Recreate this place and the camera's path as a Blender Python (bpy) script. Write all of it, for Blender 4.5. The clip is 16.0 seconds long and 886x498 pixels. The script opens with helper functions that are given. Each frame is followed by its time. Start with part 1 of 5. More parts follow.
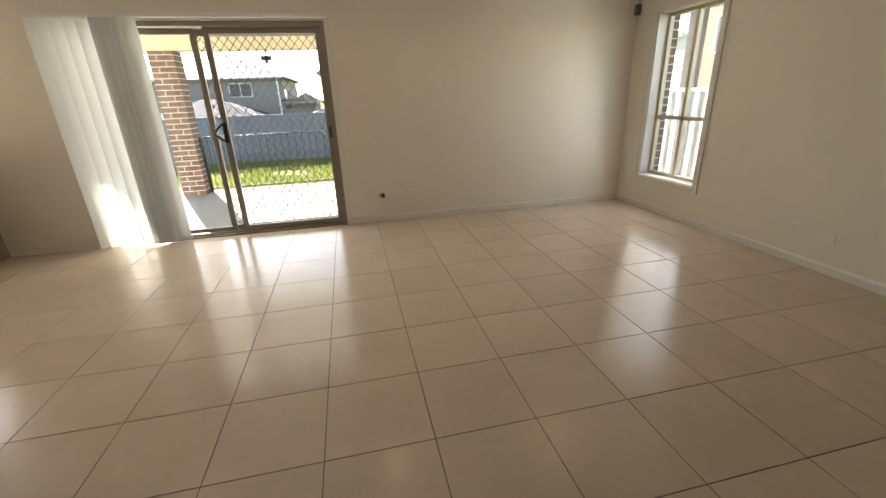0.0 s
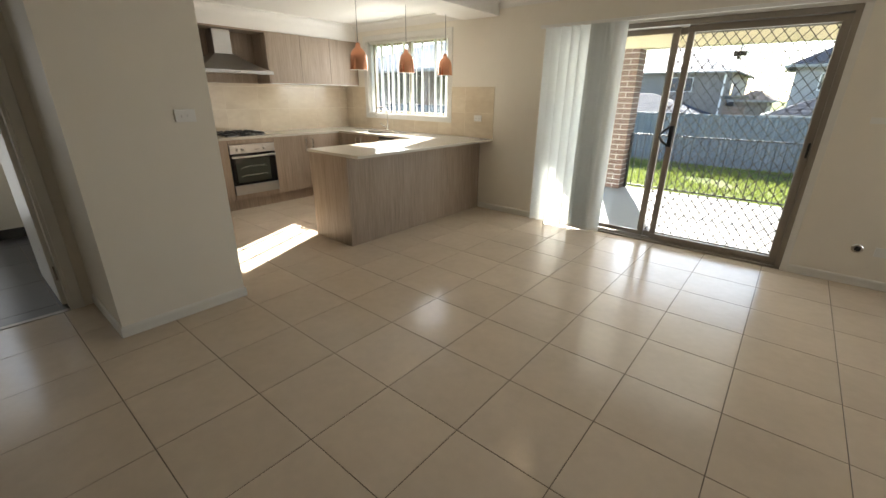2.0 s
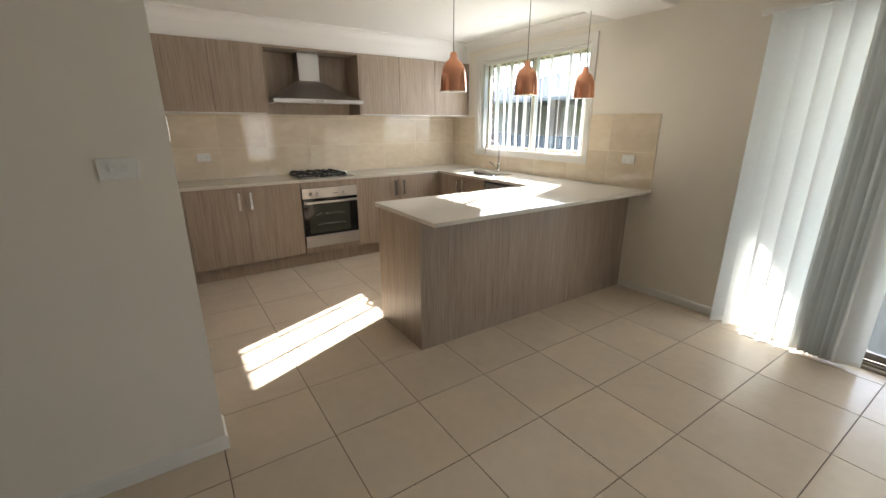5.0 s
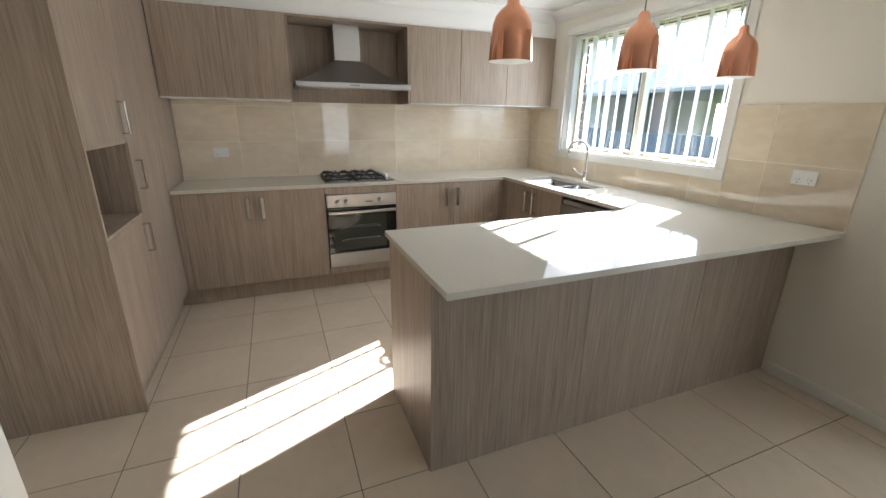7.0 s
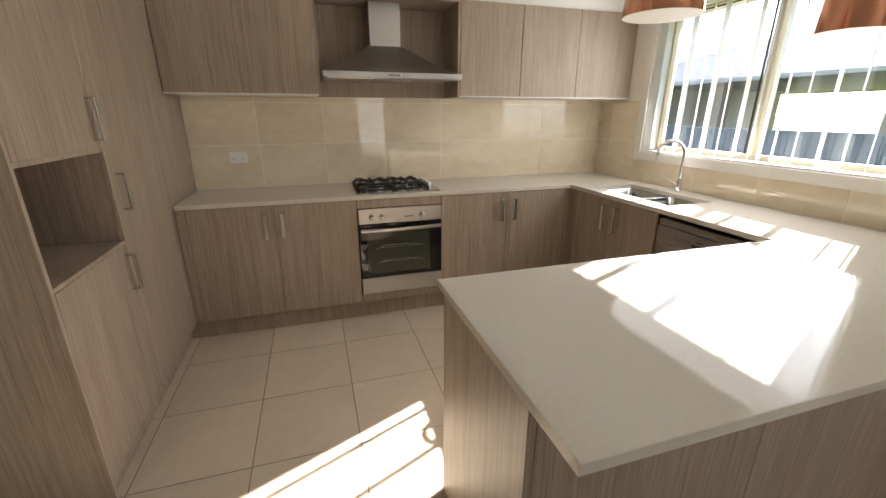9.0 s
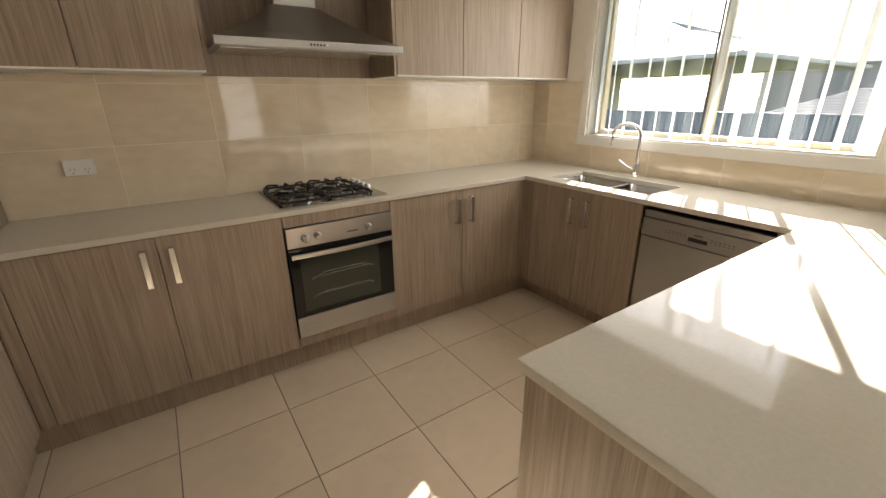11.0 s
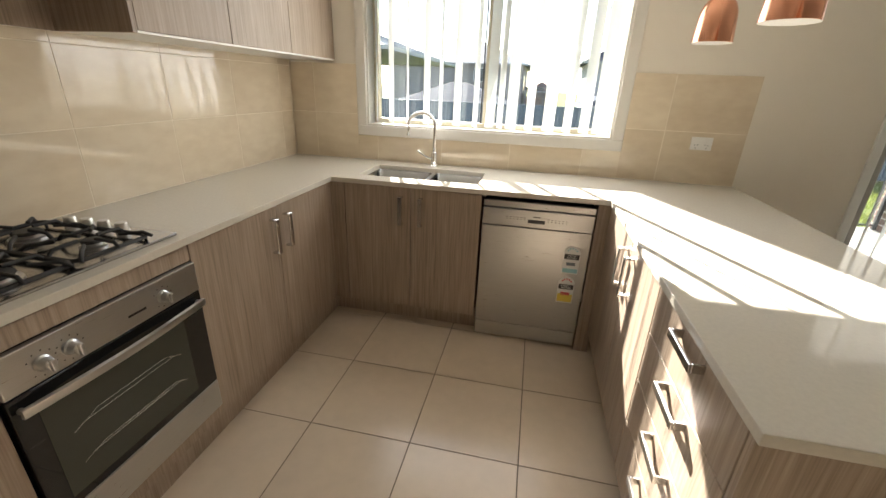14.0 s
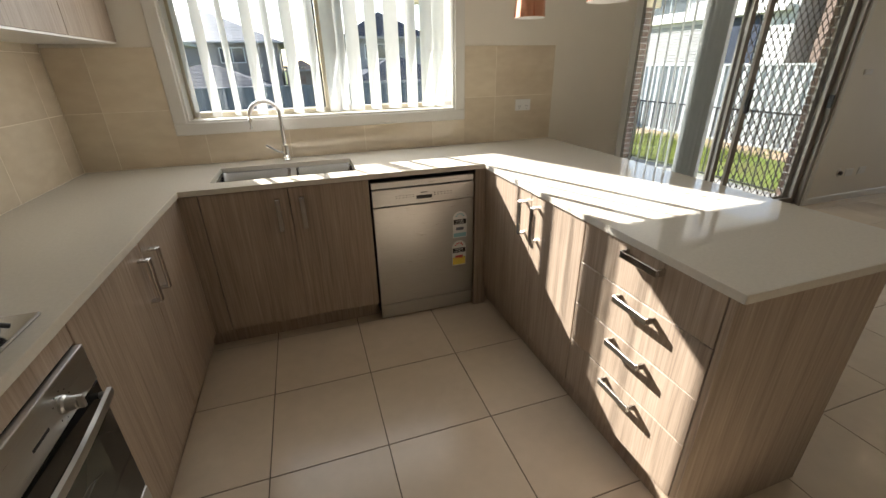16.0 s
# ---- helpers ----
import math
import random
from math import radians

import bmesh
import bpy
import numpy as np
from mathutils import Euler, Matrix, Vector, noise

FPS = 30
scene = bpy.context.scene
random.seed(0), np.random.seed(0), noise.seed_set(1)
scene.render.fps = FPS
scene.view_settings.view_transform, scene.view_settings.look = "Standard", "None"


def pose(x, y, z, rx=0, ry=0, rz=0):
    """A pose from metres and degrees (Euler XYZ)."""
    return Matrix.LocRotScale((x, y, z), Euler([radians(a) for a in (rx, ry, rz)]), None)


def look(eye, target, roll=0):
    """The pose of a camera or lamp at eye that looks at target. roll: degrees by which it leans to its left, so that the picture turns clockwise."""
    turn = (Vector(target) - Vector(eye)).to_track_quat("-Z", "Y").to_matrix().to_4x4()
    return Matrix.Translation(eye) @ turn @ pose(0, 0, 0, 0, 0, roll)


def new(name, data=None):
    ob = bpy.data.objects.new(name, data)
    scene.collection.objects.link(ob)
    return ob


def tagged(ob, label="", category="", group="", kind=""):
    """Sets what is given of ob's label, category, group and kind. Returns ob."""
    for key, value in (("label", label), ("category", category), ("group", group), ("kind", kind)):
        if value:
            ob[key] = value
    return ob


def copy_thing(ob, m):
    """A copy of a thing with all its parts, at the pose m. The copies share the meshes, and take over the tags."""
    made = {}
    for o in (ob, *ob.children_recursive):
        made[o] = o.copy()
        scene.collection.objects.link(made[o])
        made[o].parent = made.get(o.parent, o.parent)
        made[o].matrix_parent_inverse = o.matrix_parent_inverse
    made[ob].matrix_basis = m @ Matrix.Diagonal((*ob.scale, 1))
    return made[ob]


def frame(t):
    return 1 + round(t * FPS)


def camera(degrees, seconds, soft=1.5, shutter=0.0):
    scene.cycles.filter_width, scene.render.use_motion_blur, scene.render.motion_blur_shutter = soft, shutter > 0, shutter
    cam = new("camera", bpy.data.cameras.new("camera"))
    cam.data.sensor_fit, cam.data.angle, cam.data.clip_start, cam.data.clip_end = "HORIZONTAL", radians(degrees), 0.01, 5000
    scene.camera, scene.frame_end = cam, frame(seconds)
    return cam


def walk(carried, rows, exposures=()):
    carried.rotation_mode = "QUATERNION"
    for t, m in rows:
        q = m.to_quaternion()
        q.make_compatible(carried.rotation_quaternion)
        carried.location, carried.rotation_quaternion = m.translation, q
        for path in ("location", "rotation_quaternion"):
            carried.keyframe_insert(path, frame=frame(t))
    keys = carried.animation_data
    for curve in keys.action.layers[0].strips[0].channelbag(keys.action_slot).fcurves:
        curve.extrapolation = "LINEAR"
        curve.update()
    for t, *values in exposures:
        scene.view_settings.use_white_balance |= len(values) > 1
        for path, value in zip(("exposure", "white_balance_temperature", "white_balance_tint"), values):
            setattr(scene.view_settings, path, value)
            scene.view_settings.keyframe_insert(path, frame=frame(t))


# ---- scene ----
cam = camera(94.4, 16.0)
PATH = [
    (0, (0.382, 0.035, 1.361), (0.773, 1.867, 0.66), -2.2),
    (0.5, (0.332, 0.022, 1.438), (0.25, 1.881, 0.705), -1.1),
    (1, (0.186, 0.032, 1.436), (-0.316, 1.826, 0.708), -0.3),
    (1.5, (0.115, 0.054, 1.425), (-0.761, 1.704, 0.71), 0.2),
    (2, (0.106, 0.189, 1.437), (-1.086, 1.632, 0.732), 0.7),
    (2.5, (0.075, 0.358, 1.445), (-1.309, 1.65, 0.8), 0.9),
    (3, (-0.099, 0.514, 1.466), (-1.545, 1.773, 0.899), 0.7),
    (3.5, (-0.31, 0.706, 1.446), (-1.789, 1.945, 0.918), -0.2),
    (4, (-0.508, 0.951, 1.463), (-2.037, 2.122, 0.924), -0.1),
    (6.5, (-1.592, 1.888, 1.414), (-3.294, 2.744, 0.804), 0.1),
    (7, (-1.757, 2.1, 1.44), (-3.521, 2.815, 0.828), 0.8),
    (7.5, (-1.903, 2.207, 1.429), (-3.708, 2.817, 0.82), 0.9),
    (8, (-2.094, 2.235, 1.45), (-3.923, 2.759, 0.831), 0.6),
    (10.5, (-2.917, 2.084, 1.42), (-4.588, 2.945, 0.737), -1.0),
    (11, (-3.123, 2.024, 1.429), (-4.682, 3.068, 0.736), -0.6),
    (11.5, (-3.304, 1.894, 1.436), (-4.734, 3.101, 0.732), -0.1),
    (12, (-3.464, 1.827, 1.431), (-4.741, 3.194, 0.721), 0.3),
    (12.5, (-3.625, 1.821, 1.43), (-4.692, 3.357, 0.722), 0.9),
    (13, (-3.771, 1.819, 1.436), (-4.604, 3.49, 0.719), 1.7),
    (13.5, (-3.913, 1.855, 1.421), (-4.505, 3.618, 0.686), 2.4),
    (14, (-4.066, 1.944, 1.42), (-4.435, 3.765, 0.68), 2.3),
    (14.5, (-4.245, 1.934, 1.432), (-4.406, 3.776, 0.668), 1.6),
    (15, (-4.396, 1.903, 1.432), (-4.358, 3.742, 0.648), 0.7),
    (15.5, (-4.491, 1.938, 1.415), (-4.226, 3.758, 0.629), -0.5),
    (16, (-4.582, 1.988, 1.42), (-4.02, 3.725, 0.602), -1.1),
]
EXPOSURES = [(0, 3.17, 7600, 13), (1.5, 3.1, 6850, 9), (3.5, 2.98, 6900, 12), (7, 3.08, 5950, 9), (8, 3.04, 6500, 12), (10.5, 2.9, 7050, 12), (11.5, 2.9, 7500, 13), (12.5, 2.95, 7450, 13), (13.5, 2.92, 7100, 11), (15, 2.7, 6900, 11), (16, 2.32, 6850, 11)]
walk(cam, [(t, look(eye, target, roll)) for t, eye, target, roll in PATH], EXPOSURES)

# ---- light ----
SUN_AZ, SUN_EL = radians(23.3), radians(29.6)
sun_dir = Vector((-math.sin(SUN_AZ) * math.cos(SUN_EL), math.cos(SUN_AZ) * math.cos(SUN_EL), math.sin(SUN_EL)))
world = bpy.data.worlds.new("world")
scene.world = world
world.use_nodes = True
sky = world.node_tree.nodes.new("ShaderNodeTexSky")
sky.sky_type, sky.sun_disc = "NISHITA", False
sky.sun_elevation, sky.sun_rotation = SUN_EL, -SUN_AZ
sky.air_density, sky.dust_density = 1.0, 0.3
background = world.node_tree.nodes["Background"]
background.inputs[1].default_value = 0.085
world.node_tree.links.new(sky.outputs[0], background.inputs[0])
sun = new("sun", bpy.data.lights.new("sun", "SUN"))
sun.data.energy, sun.data.angle, sun.data.color = 5.0, radians(0.45), (1.0, 0.98, 0.945)
sun.matrix_world = look(sun_dir * 50, (0, 0, 0))


def area(name, x, y, z, w, h, power, target, color=(0.93, 0.96, 1.0)):
    lamp = new(name, bpy.data.lights.new(name, "AREA"))
    lamp.data.shape, lamp.data.size, lamp.data.size_y, lamp.data.energy, lamp.data.color = "RECTANGLE", w, h, power, color
    lamp.matrix_world = look((x, y, z), target)
    return lamp


SKYLIGHT = 1.0
area("door_skylight", -0.95, 4.945, 1.1, 2.2, 1.9, 3.4 * SKYLIGHT, (-0.95, 0, 0.4))
area("kitchen_window_skylight", -4.4, 4.72, 1.65, 1.5, 0.95, 2.6 * SKYLIGHT, (-4.4, 0, 0.6))
LIVING_LIGHTS = ((2.36, 3.47), (0.48, 3.47), (-1.44, 3.47))
for k, (lx, ly) in enumerate(LIVING_LIGHTS):
    lamp = area("downlight_beam", lx, ly, 2.435, 0.02, 0.02, 0.2, (lx, ly + 0.001, 0), (1.0, 0.78, 0.52))
    lamp.data.shape = "DISK"
area("living_window_skylight", 3.75, 3.95, 1.25, 0.8, 1.7, 1.3 * SKYLIGHT, (0, 2.6, 0.6))
area("laundry_door_skylight", -5.83, -0.36, 1.1, 1.1, 1.9, 1.6 * SKYLIGHT, (-3, -0.36, 0.6))


# ---- materials ----
def material(name, color, rough=0.5, metal=0.0, vary=0.0, scale=8.0, stretch=(1, 1, 1), bump=0.0, bump_scale=60.0, second=None, spec=0.5, coat=0.0, per_object=0.0):
    m = bpy.data.materials.new(name)
    m.use_nodes = True
    t, n = m.node_tree, m.node_tree.nodes
    b = n["Principled BSDF"]
    b.inputs["Base Color"].default_value = (*color, 1)
    b.inputs["Roughness"].default_value = rough
    b.inputs["Metallic"].default_value = metal
    b.inputs["Specular IOR Level"].default_value = spec
    b.inputs["Coat Weight"].default_value = coat
    geo = n.new("ShaderNodeNewGeometry")
    mapping = n.new("ShaderNodeMapping")
    mapping.inputs["Scale"].default_value = stretch
    t.links.new(geo.outputs["Position"], mapping.inputs["Vector"])
    info = n.new("ShaderNodeObjectInfo")
    if per_object:
        shift = n.new("ShaderNodeVectorMath")
        shift.operation = "SCALE"
        shift.inputs[0].default_value = (3.1, 5.7, 2.3)
        t.links.new(info.outputs["Random"], shift.inputs["Scale"])
        t.links.new(shift.outputs[0], mapping.inputs["Location"])
    if vary:
        low = n.new("ShaderNodeTexNoise")
        low.inputs["Scale"].default_value, low.inputs["Detail"].default_value = scale, 5
        t.links.new(mapping.outputs[0], low.inputs["Vector"])
        fine = n.new("ShaderNodeTexNoise")
        fine.inputs["Scale"].default_value, fine.inputs["Detail"].default_value = scale * 6, 3
        t.links.new(mapping.outputs[0], fine.inputs["Vector"])
        mid = n.new("ShaderNodeMix")
        t.links.new(low.outputs["Fac"], mid.inputs["A"])
        t.links.new(fine.outputs["Fac"], mid.inputs["B"])
        mid.inputs["Factor"].default_value = 0.35
        ramp = n.new("ShaderNodeValToRGB")
        other = second or tuple(c * (1 - vary) for c in color)
        ramp.color_ramp.elements[0].position, ramp.color_ramp.elements[1].position = 0.36, 0.64
        ramp.color_ramp.elements[0].color, ramp.color_ramp.elements[1].color = (*other, 1), (*color, 1)
        t.links.new(mid.outputs["Result"], ramp.inputs["Fac"])
        out = ramp.outputs["Color"]
        if per_object:
            hsv = n.new("ShaderNodeHueSaturation")
            span = n.new("ShaderNodeMapRange")
            span.inputs["To Min"].default_value, span.inputs["To Max"].default_value = 1 - per_object, 1 + per_object
            t.links.new(info.outputs["Random"], span.inputs["Value"])
            t.links.new(span.outputs[0], hsv.inputs["Value"])
            t.links.new(out, hsv.inputs["Color"])
            out = hsv.outputs["Color"]
        t.links.new(out, b.inputs["Base Color"])
        wear = n.new("ShaderNodeMapRange")
        wear.inputs["To Min"].default_value, wear.inputs["To Max"].default_value = rough * 0.8, min(1, rough * 1.2)
        t.links.new(low.outputs["Fac"], wear.inputs["Value"])
        t.links.new(wear.outputs[0], b.inputs["Roughness"])
    if bump:
        tex = n.new("ShaderNodeTexNoise")
        tex.inputs["Scale"].default_value, tex.inputs["Detail"].default_value = bump_scale, 3
        t.links.new(mapping.outputs[0], tex.inputs["Vector"])
        bn = n.new("ShaderNodeBump")
        bn.inputs["Strength"].default_value, bn.inputs["Distance"].default_value = bump, 0.002
        t.links.new(tex.outputs["Fac"], bn.inputs["Height"])
        t.links.new(bn.outputs[0], b.inputs["Normal"])
    return m


def glass(name, tint=(1, 1, 1), strength=0.04):
    m = bpy.data.materials.new(name)
    m.use_nodes = True
    t, n = m.node_tree, m.node_tree.nodes
    n.remove(n["Principled BSDF"])
    clear, gloss, mix, fres = n.new("ShaderNodeBsdfTransparent"), n.new("ShaderNodeBsdfGlossy"), n.new("ShaderNodeMixShader"), n.new("ShaderNodeLayerWeight")
    clear.inputs[0].default_value = (*tint, 1)
    gloss.inputs["Roughness"].default_value = 0.02
    fres.inputs["Blend"].default_value = 0.5
    power, scale = n.new("ShaderNodeMath"), n.new("ShaderNodeMath")
    power.operation, power.inputs[1].default_value = "POWER", 4.0
    scale.operation, scale.inputs[1].default_value, scale.inputs[2].default_value = "MULTIPLY_ADD", 0.8, strength
    t.links.new(fres.outputs["Facing"], power.inputs[0])
    t.links.new(power.outputs[0], scale.inputs[0])
    t.links.new(scale.outputs[0], mix.inputs[0])
    t.links.new(clear.outputs[0], mix.inputs[1])
    t.links.new(gloss.outputs[0], mix.inputs[2])
    t.links.new(mix.outputs[0], n["Material Output"].inputs[0])
    return m


def emitter(name, color, strength):
    m = bpy.data.materials.new(name)
    m.use_nodes = True
    b = m.node_tree.nodes["Principled BSDF"]
    b.inputs["Base Color"].default_value = (0.8, 0.8, 0.8, 1)
    b.inputs["Emission Color"].default_value, b.inputs["Emission Strength"].default_value = (*color, 1), strength
    return m


def cloth(name, color, through_amount=0.4):
    m = material(name, color, 0.8, vary=0.05, scale=30, bump=0.15, bump_scale=300)
    t, n = m.node_tree, m.node_tree.nodes
    trans, mix = n.new("ShaderNodeBsdfTranslucent"), n.new("ShaderNodeMixShader")
    trans.inputs[0].default_value = (*color, 1)
    mix.inputs[0].default_value = through_amount
    t.links.new(n["Principled BSDF"].outputs[0], mix.inputs[1])
    t.links.new(trans.outputs[0], mix.inputs[2])
    t.links.new(mix.outputs[0], n["Material Output"].inputs[0])
    return m


PAINT = material("wall_paint", (0.82, 0.77, 0.68), 0.55, vary=0.03, scale=1.5, bump=0.12, bump_scale=180)
CEIL = material("ceiling_paint", (0.84, 0.82, 0.78), 0.7, vary=0.02, scale=2, bump=0.05, bump_scale=120)
TRIM = material("trim_enamel", (0.76, 0.74, 0.69), 0.3, vary=0.03, scale=3, bump=0.03)
TILE = material("porcelain_tile", (0.63, 0.53, 0.415), 0.19, vary=0.10, scale=3.0, bump=0.04, bump_scale=12, per_object=0.035, spec=0.32)
GROUT = material("grout", (0.20, 0.165, 0.13), 0.9, vary=0.35, scale=4, bump=0.4, bump_scale=200)
DARKTILE = material("dark_tile", (0.066, 0.065, 0.062), 0.35, vary=0.3, scale=5, bump=0.1, per_object=0.08)
PALEGROUT = material("pale_grout", (0.25, 0.24, 0.23), 0.9, vary=0.2, scale=4)
def laminate(name, dark, mid, light, rough):
    """Vertical-grained wood laminate: fine pores, streaks and broad bands, with a slight shift from board to board."""
    m = material(name, mid, rough, bump=0.18, bump_scale=26, stretch=(24, 24, 0.8), spec=0.35)
    t, n = m.node_tree, m.node_tree.nodes
    b = n["Principled BSDF"]
    geo, info = n.new("ShaderNodeNewGeometry"), n.new("ShaderNodeObjectInfo")
    shift, place = n.new("ShaderNodeVectorMath"), n.new("ShaderNodeVectorMath")
    shift.operation = "SCALE"
    shift.inputs[0].default_value = (3.1, 5.7, 2.3)
    t.links.new(info.outputs["Random"], shift.inputs["Scale"])
    t.links.new(geo.outputs["Position"], place.inputs[0])
    t.links.new(shift.outputs[0], place.inputs[1])
    layers = []
    for stretch, detail in (((260, 260, 6.0), 2), ((95, 95, 2.4), 4), ((12, 12, 0.6), 3)):
        mp, tex = n.new("ShaderNodeMapping"), n.new("ShaderNodeTexNoise")
        mp.inputs["Scale"].default_value = stretch
        tex.inputs["Scale"].default_value, tex.inputs["Detail"].default_value = 1.0, detail
        t.links.new(place.outputs[0], mp.inputs["Vector"])
        t.links.new(mp.outputs[0], tex.inputs["Vector"])
        layers.append(tex.outputs["Fac"])
    out = layers[0]
    for other, f in ((layers[1], 0.55), (layers[2], 0.2)):
        mix = n.new("ShaderNodeMix")
        mix.inputs["Factor"].default_value = f
        t.links.new(out, mix.inputs["A"])
        t.links.new(other, mix.inputs["B"])
        out = mix.outputs["Result"]
    ramp = n.new("ShaderNodeValToRGB")
    e = ramp.color_ramp.elements
    e[0].position, e[0].color = 0.33, (*dark, 1)
    e[1].position, e[1].color = 0.67, (*light, 1)
    half = e.new(0.5)
    half.color = (*mid, 1)
    t.links.new(out, ramp.inputs["Fac"])
    t.links.new(ramp.outputs["Color"], b.inputs["Base Color"])
    return m


WOOD = laminate("ash_laminate", (0.215, 0.163, 0.122), (0.335, 0.263, 0.202), (0.43, 0.345, 0.27), 0.42)
STONE = material("engineered_stone", (0.62, 0.585, 0.51), 0.05, vary=0.07, scale=90, bump=0.0, spec=0.12)
SPLASH = material("splashback_tile", (0.78, 0.68, 0.53), 0.035, vary=0.10, scale=1.6, stretch=(1, 1, 2.2), second=(0.66, 0.55, 0.41), per_object=0.025, spec=0.6)
SPLASHGROUT = material("splashback_grout", (0.86, 0.77, 0.63), 0.8, vary=0.1, scale=9)
STEEL = material("brushed_steel", (0.54, 0.54, 0.53), 0.3, 1.0, vary=0.08, scale=14, stretch=(1, 1, 30), bump=0.1, bump_scale=20)
SINKSTEEL = material("sink_steel", (0.42, 0.42, 0.42), 0.2, 1.0, vary=0.06, scale=10)
CHROME = material("chrome", (0.82, 0.82, 0.82), 0.06, 1.0)
SATIN = material("satin_nickel", (0.62, 0.61, 0.59), 0.24, 1.0)
COPPER = material("polished_copper", (0.83, 0.40, 0.25), 0.16, 1.0, vary=0.06, scale=9)
BLACK = material("black_enamel", (0.015, 0.015, 0.016), 0.35)
BLACKGLASS = material("oven_glass", (0.012, 0.012, 0.012), 0.04)
IRON = material("cast_iron", (0.02, 0.02, 0.02), 0.6, bump=0.3, bump_scale=300)
WHITE = material("white_plastic", (0.80, 0.79, 0.76), 0.3)
SHADEIN = material("white_shade_lining", (0.85, 0.83, 0.80), 0.5)
ALU = material("champagne_aluminium", (0.31, 0.275, 0.235), 0.4, 0.4, vary=0.06, scale=6)
CREAMALU = material("cream_aluminium", (0.60, 0.53, 0.40), 0.4, 0.1, vary=0.06, scale=6)
MESH = material("security_mesh", (0.09, 0.075, 0.06), 0.45, 0.3)
BLIND = cloth("blind_fabric", (0.755, 0.77, 0.75), 0.24)
GLASS = glass("window_glass", (0.97, 0.985, 0.99))
BRICK = material("face_brick", (0.20, 0.125, 0.10), 0.85, vary=0.35, scale=9, bump=0.6, bump_scale=120, per_object=0.18)
MORTAR = material("mortar", (0.74, 0.72, 0.69), 0.95, vary=0.15, scale=20, bump=0.5, bump_scale=200)
CONCRETE = material("concrete_slab", (0.25, 0.245, 0.235), 0.85, vary=0.14, scale=1.6, bump=0.3, bump_scale=90)
GRASSM = cloth("grass", (0.17, 0.205, 0.045), 0.4)
SOIL = material("lawn_ground", (0.10, 0.145, 0.03), 1.0, vary=0.45, scale=0.9, spec=0.05, second=(0.10, 0.095, 0.035), bump=0.6, bump_scale=30)
FENCEGREY = material("grey_steel_fence", (0.14, 0.175, 0.21), 0.5, vary=0.08, scale=2)
FENCEPALE = material("pale_steel_fence", (0.38, 0.40, 0.40), 0.5, vary=0.08, scale=2)
RAILM = material("black_rail_paint", (0.02, 0.022, 0.025), 0.4)
EAVE = material("soffit_cream", (0.70, 0.635, 0.48), 0.7, vary=0.04, scale=2)
ROOFM = material("roof_tile_grey", (0.045, 0.055, 0.08), 0.85, vary=0.3, scale=3, spec=0.12)
# Lighter copy of the grey tile; low sun glare is put into its colour.
ROOFL = material("roof_tile_sun_glare", (0.18, 0.19, 0.22), 0.6, vary=0.25, scale=3, spec=0.2)
ROOFB = material("roof_tile_brown", (0.24, 0.17, 0.14), 0.6, vary=0.3, scale=3)
HOUSEW = material("neighbour_brick", (0.24, 0.215, 0.20), 0.9, vary=0.2, scale=4)
HOUSER = material("neighbour_render", (0.34, 0.335, 0.33), 0.9, vary=0.1, scale=3)
HOUSEPALE = material("pale_render", (0.62, 0.61, 0.60), 0.9, vary=0.08, scale=3)
HOUSEB = material("brown_brick", (0.20, 0.135, 0.105), 0.9, vary=0.3, scale=5)
DARKWIN = material("dark_window", (0.05, 0.06, 0.07), 0.08)
REDPAINT = material("red_paint", (0.45, 0.03, 0.03), 0.3)
LAMPM = emitter("downlight_lens", (1.0, 0.85, 0.62), 8.0)


# ---- helpers ----
def box(bm, x0, x1, y0, y1, z0, z1, bevel=0.0, seg=2):
    vs = [bm.verts.new((x, y, z)) for x in (x0, x1) for y in (y0, y1) for z in (z0, z1)]
    fs = [bm.faces.new([vs[k] for k in q]) for q in ((0, 1, 3, 2), (4, 6, 7, 5), (0, 4, 5, 1), (2, 3, 7, 6), (0, 2, 6, 4), (1, 5, 7, 3))]
    if bevel:
        edges = list({e for f in fs for e in f.edges})
        bmesh.ops.bevel(bm, geom=edges, offset=bevel, segments=seg, affect="EDGES", profile=0.5)
    return bm


def boxm(*a, **k):
    return box(bmesh.new(), *a, **k)


def mesh_of(bm, mat, smooth=False):
    bmesh.ops.recalc_face_normals(bm, faces=bm.faces)
    me = bpy.data.meshes.new("m")
    bm.to_mesh(me)
    bm.free()
    me.materials.append(mat)
    if smooth:
        me.shade_smooth()
        me.set_sharp_from_angle(angle=radians(35))
    return me


def part(name, bm, mat, parent=None, label="", smooth=False):
    ob = new(name, mesh_of(bm, mat, smooth))
    if parent:
        ob.parent = parent
    if label:
        ob["label"] = label
    return ob


def thing(name, label, category, group="", at=(0, 0, 0)):
    ob = new(name)
    ob.location = at
    ob.empty_display_size = 0.05
    return tagged(ob, label, category, group)


def structure(name, bm, mat, label, category, smooth=False):
    return tagged(part(name, bm, mat, smooth=smooth), label, category, kind="structure")


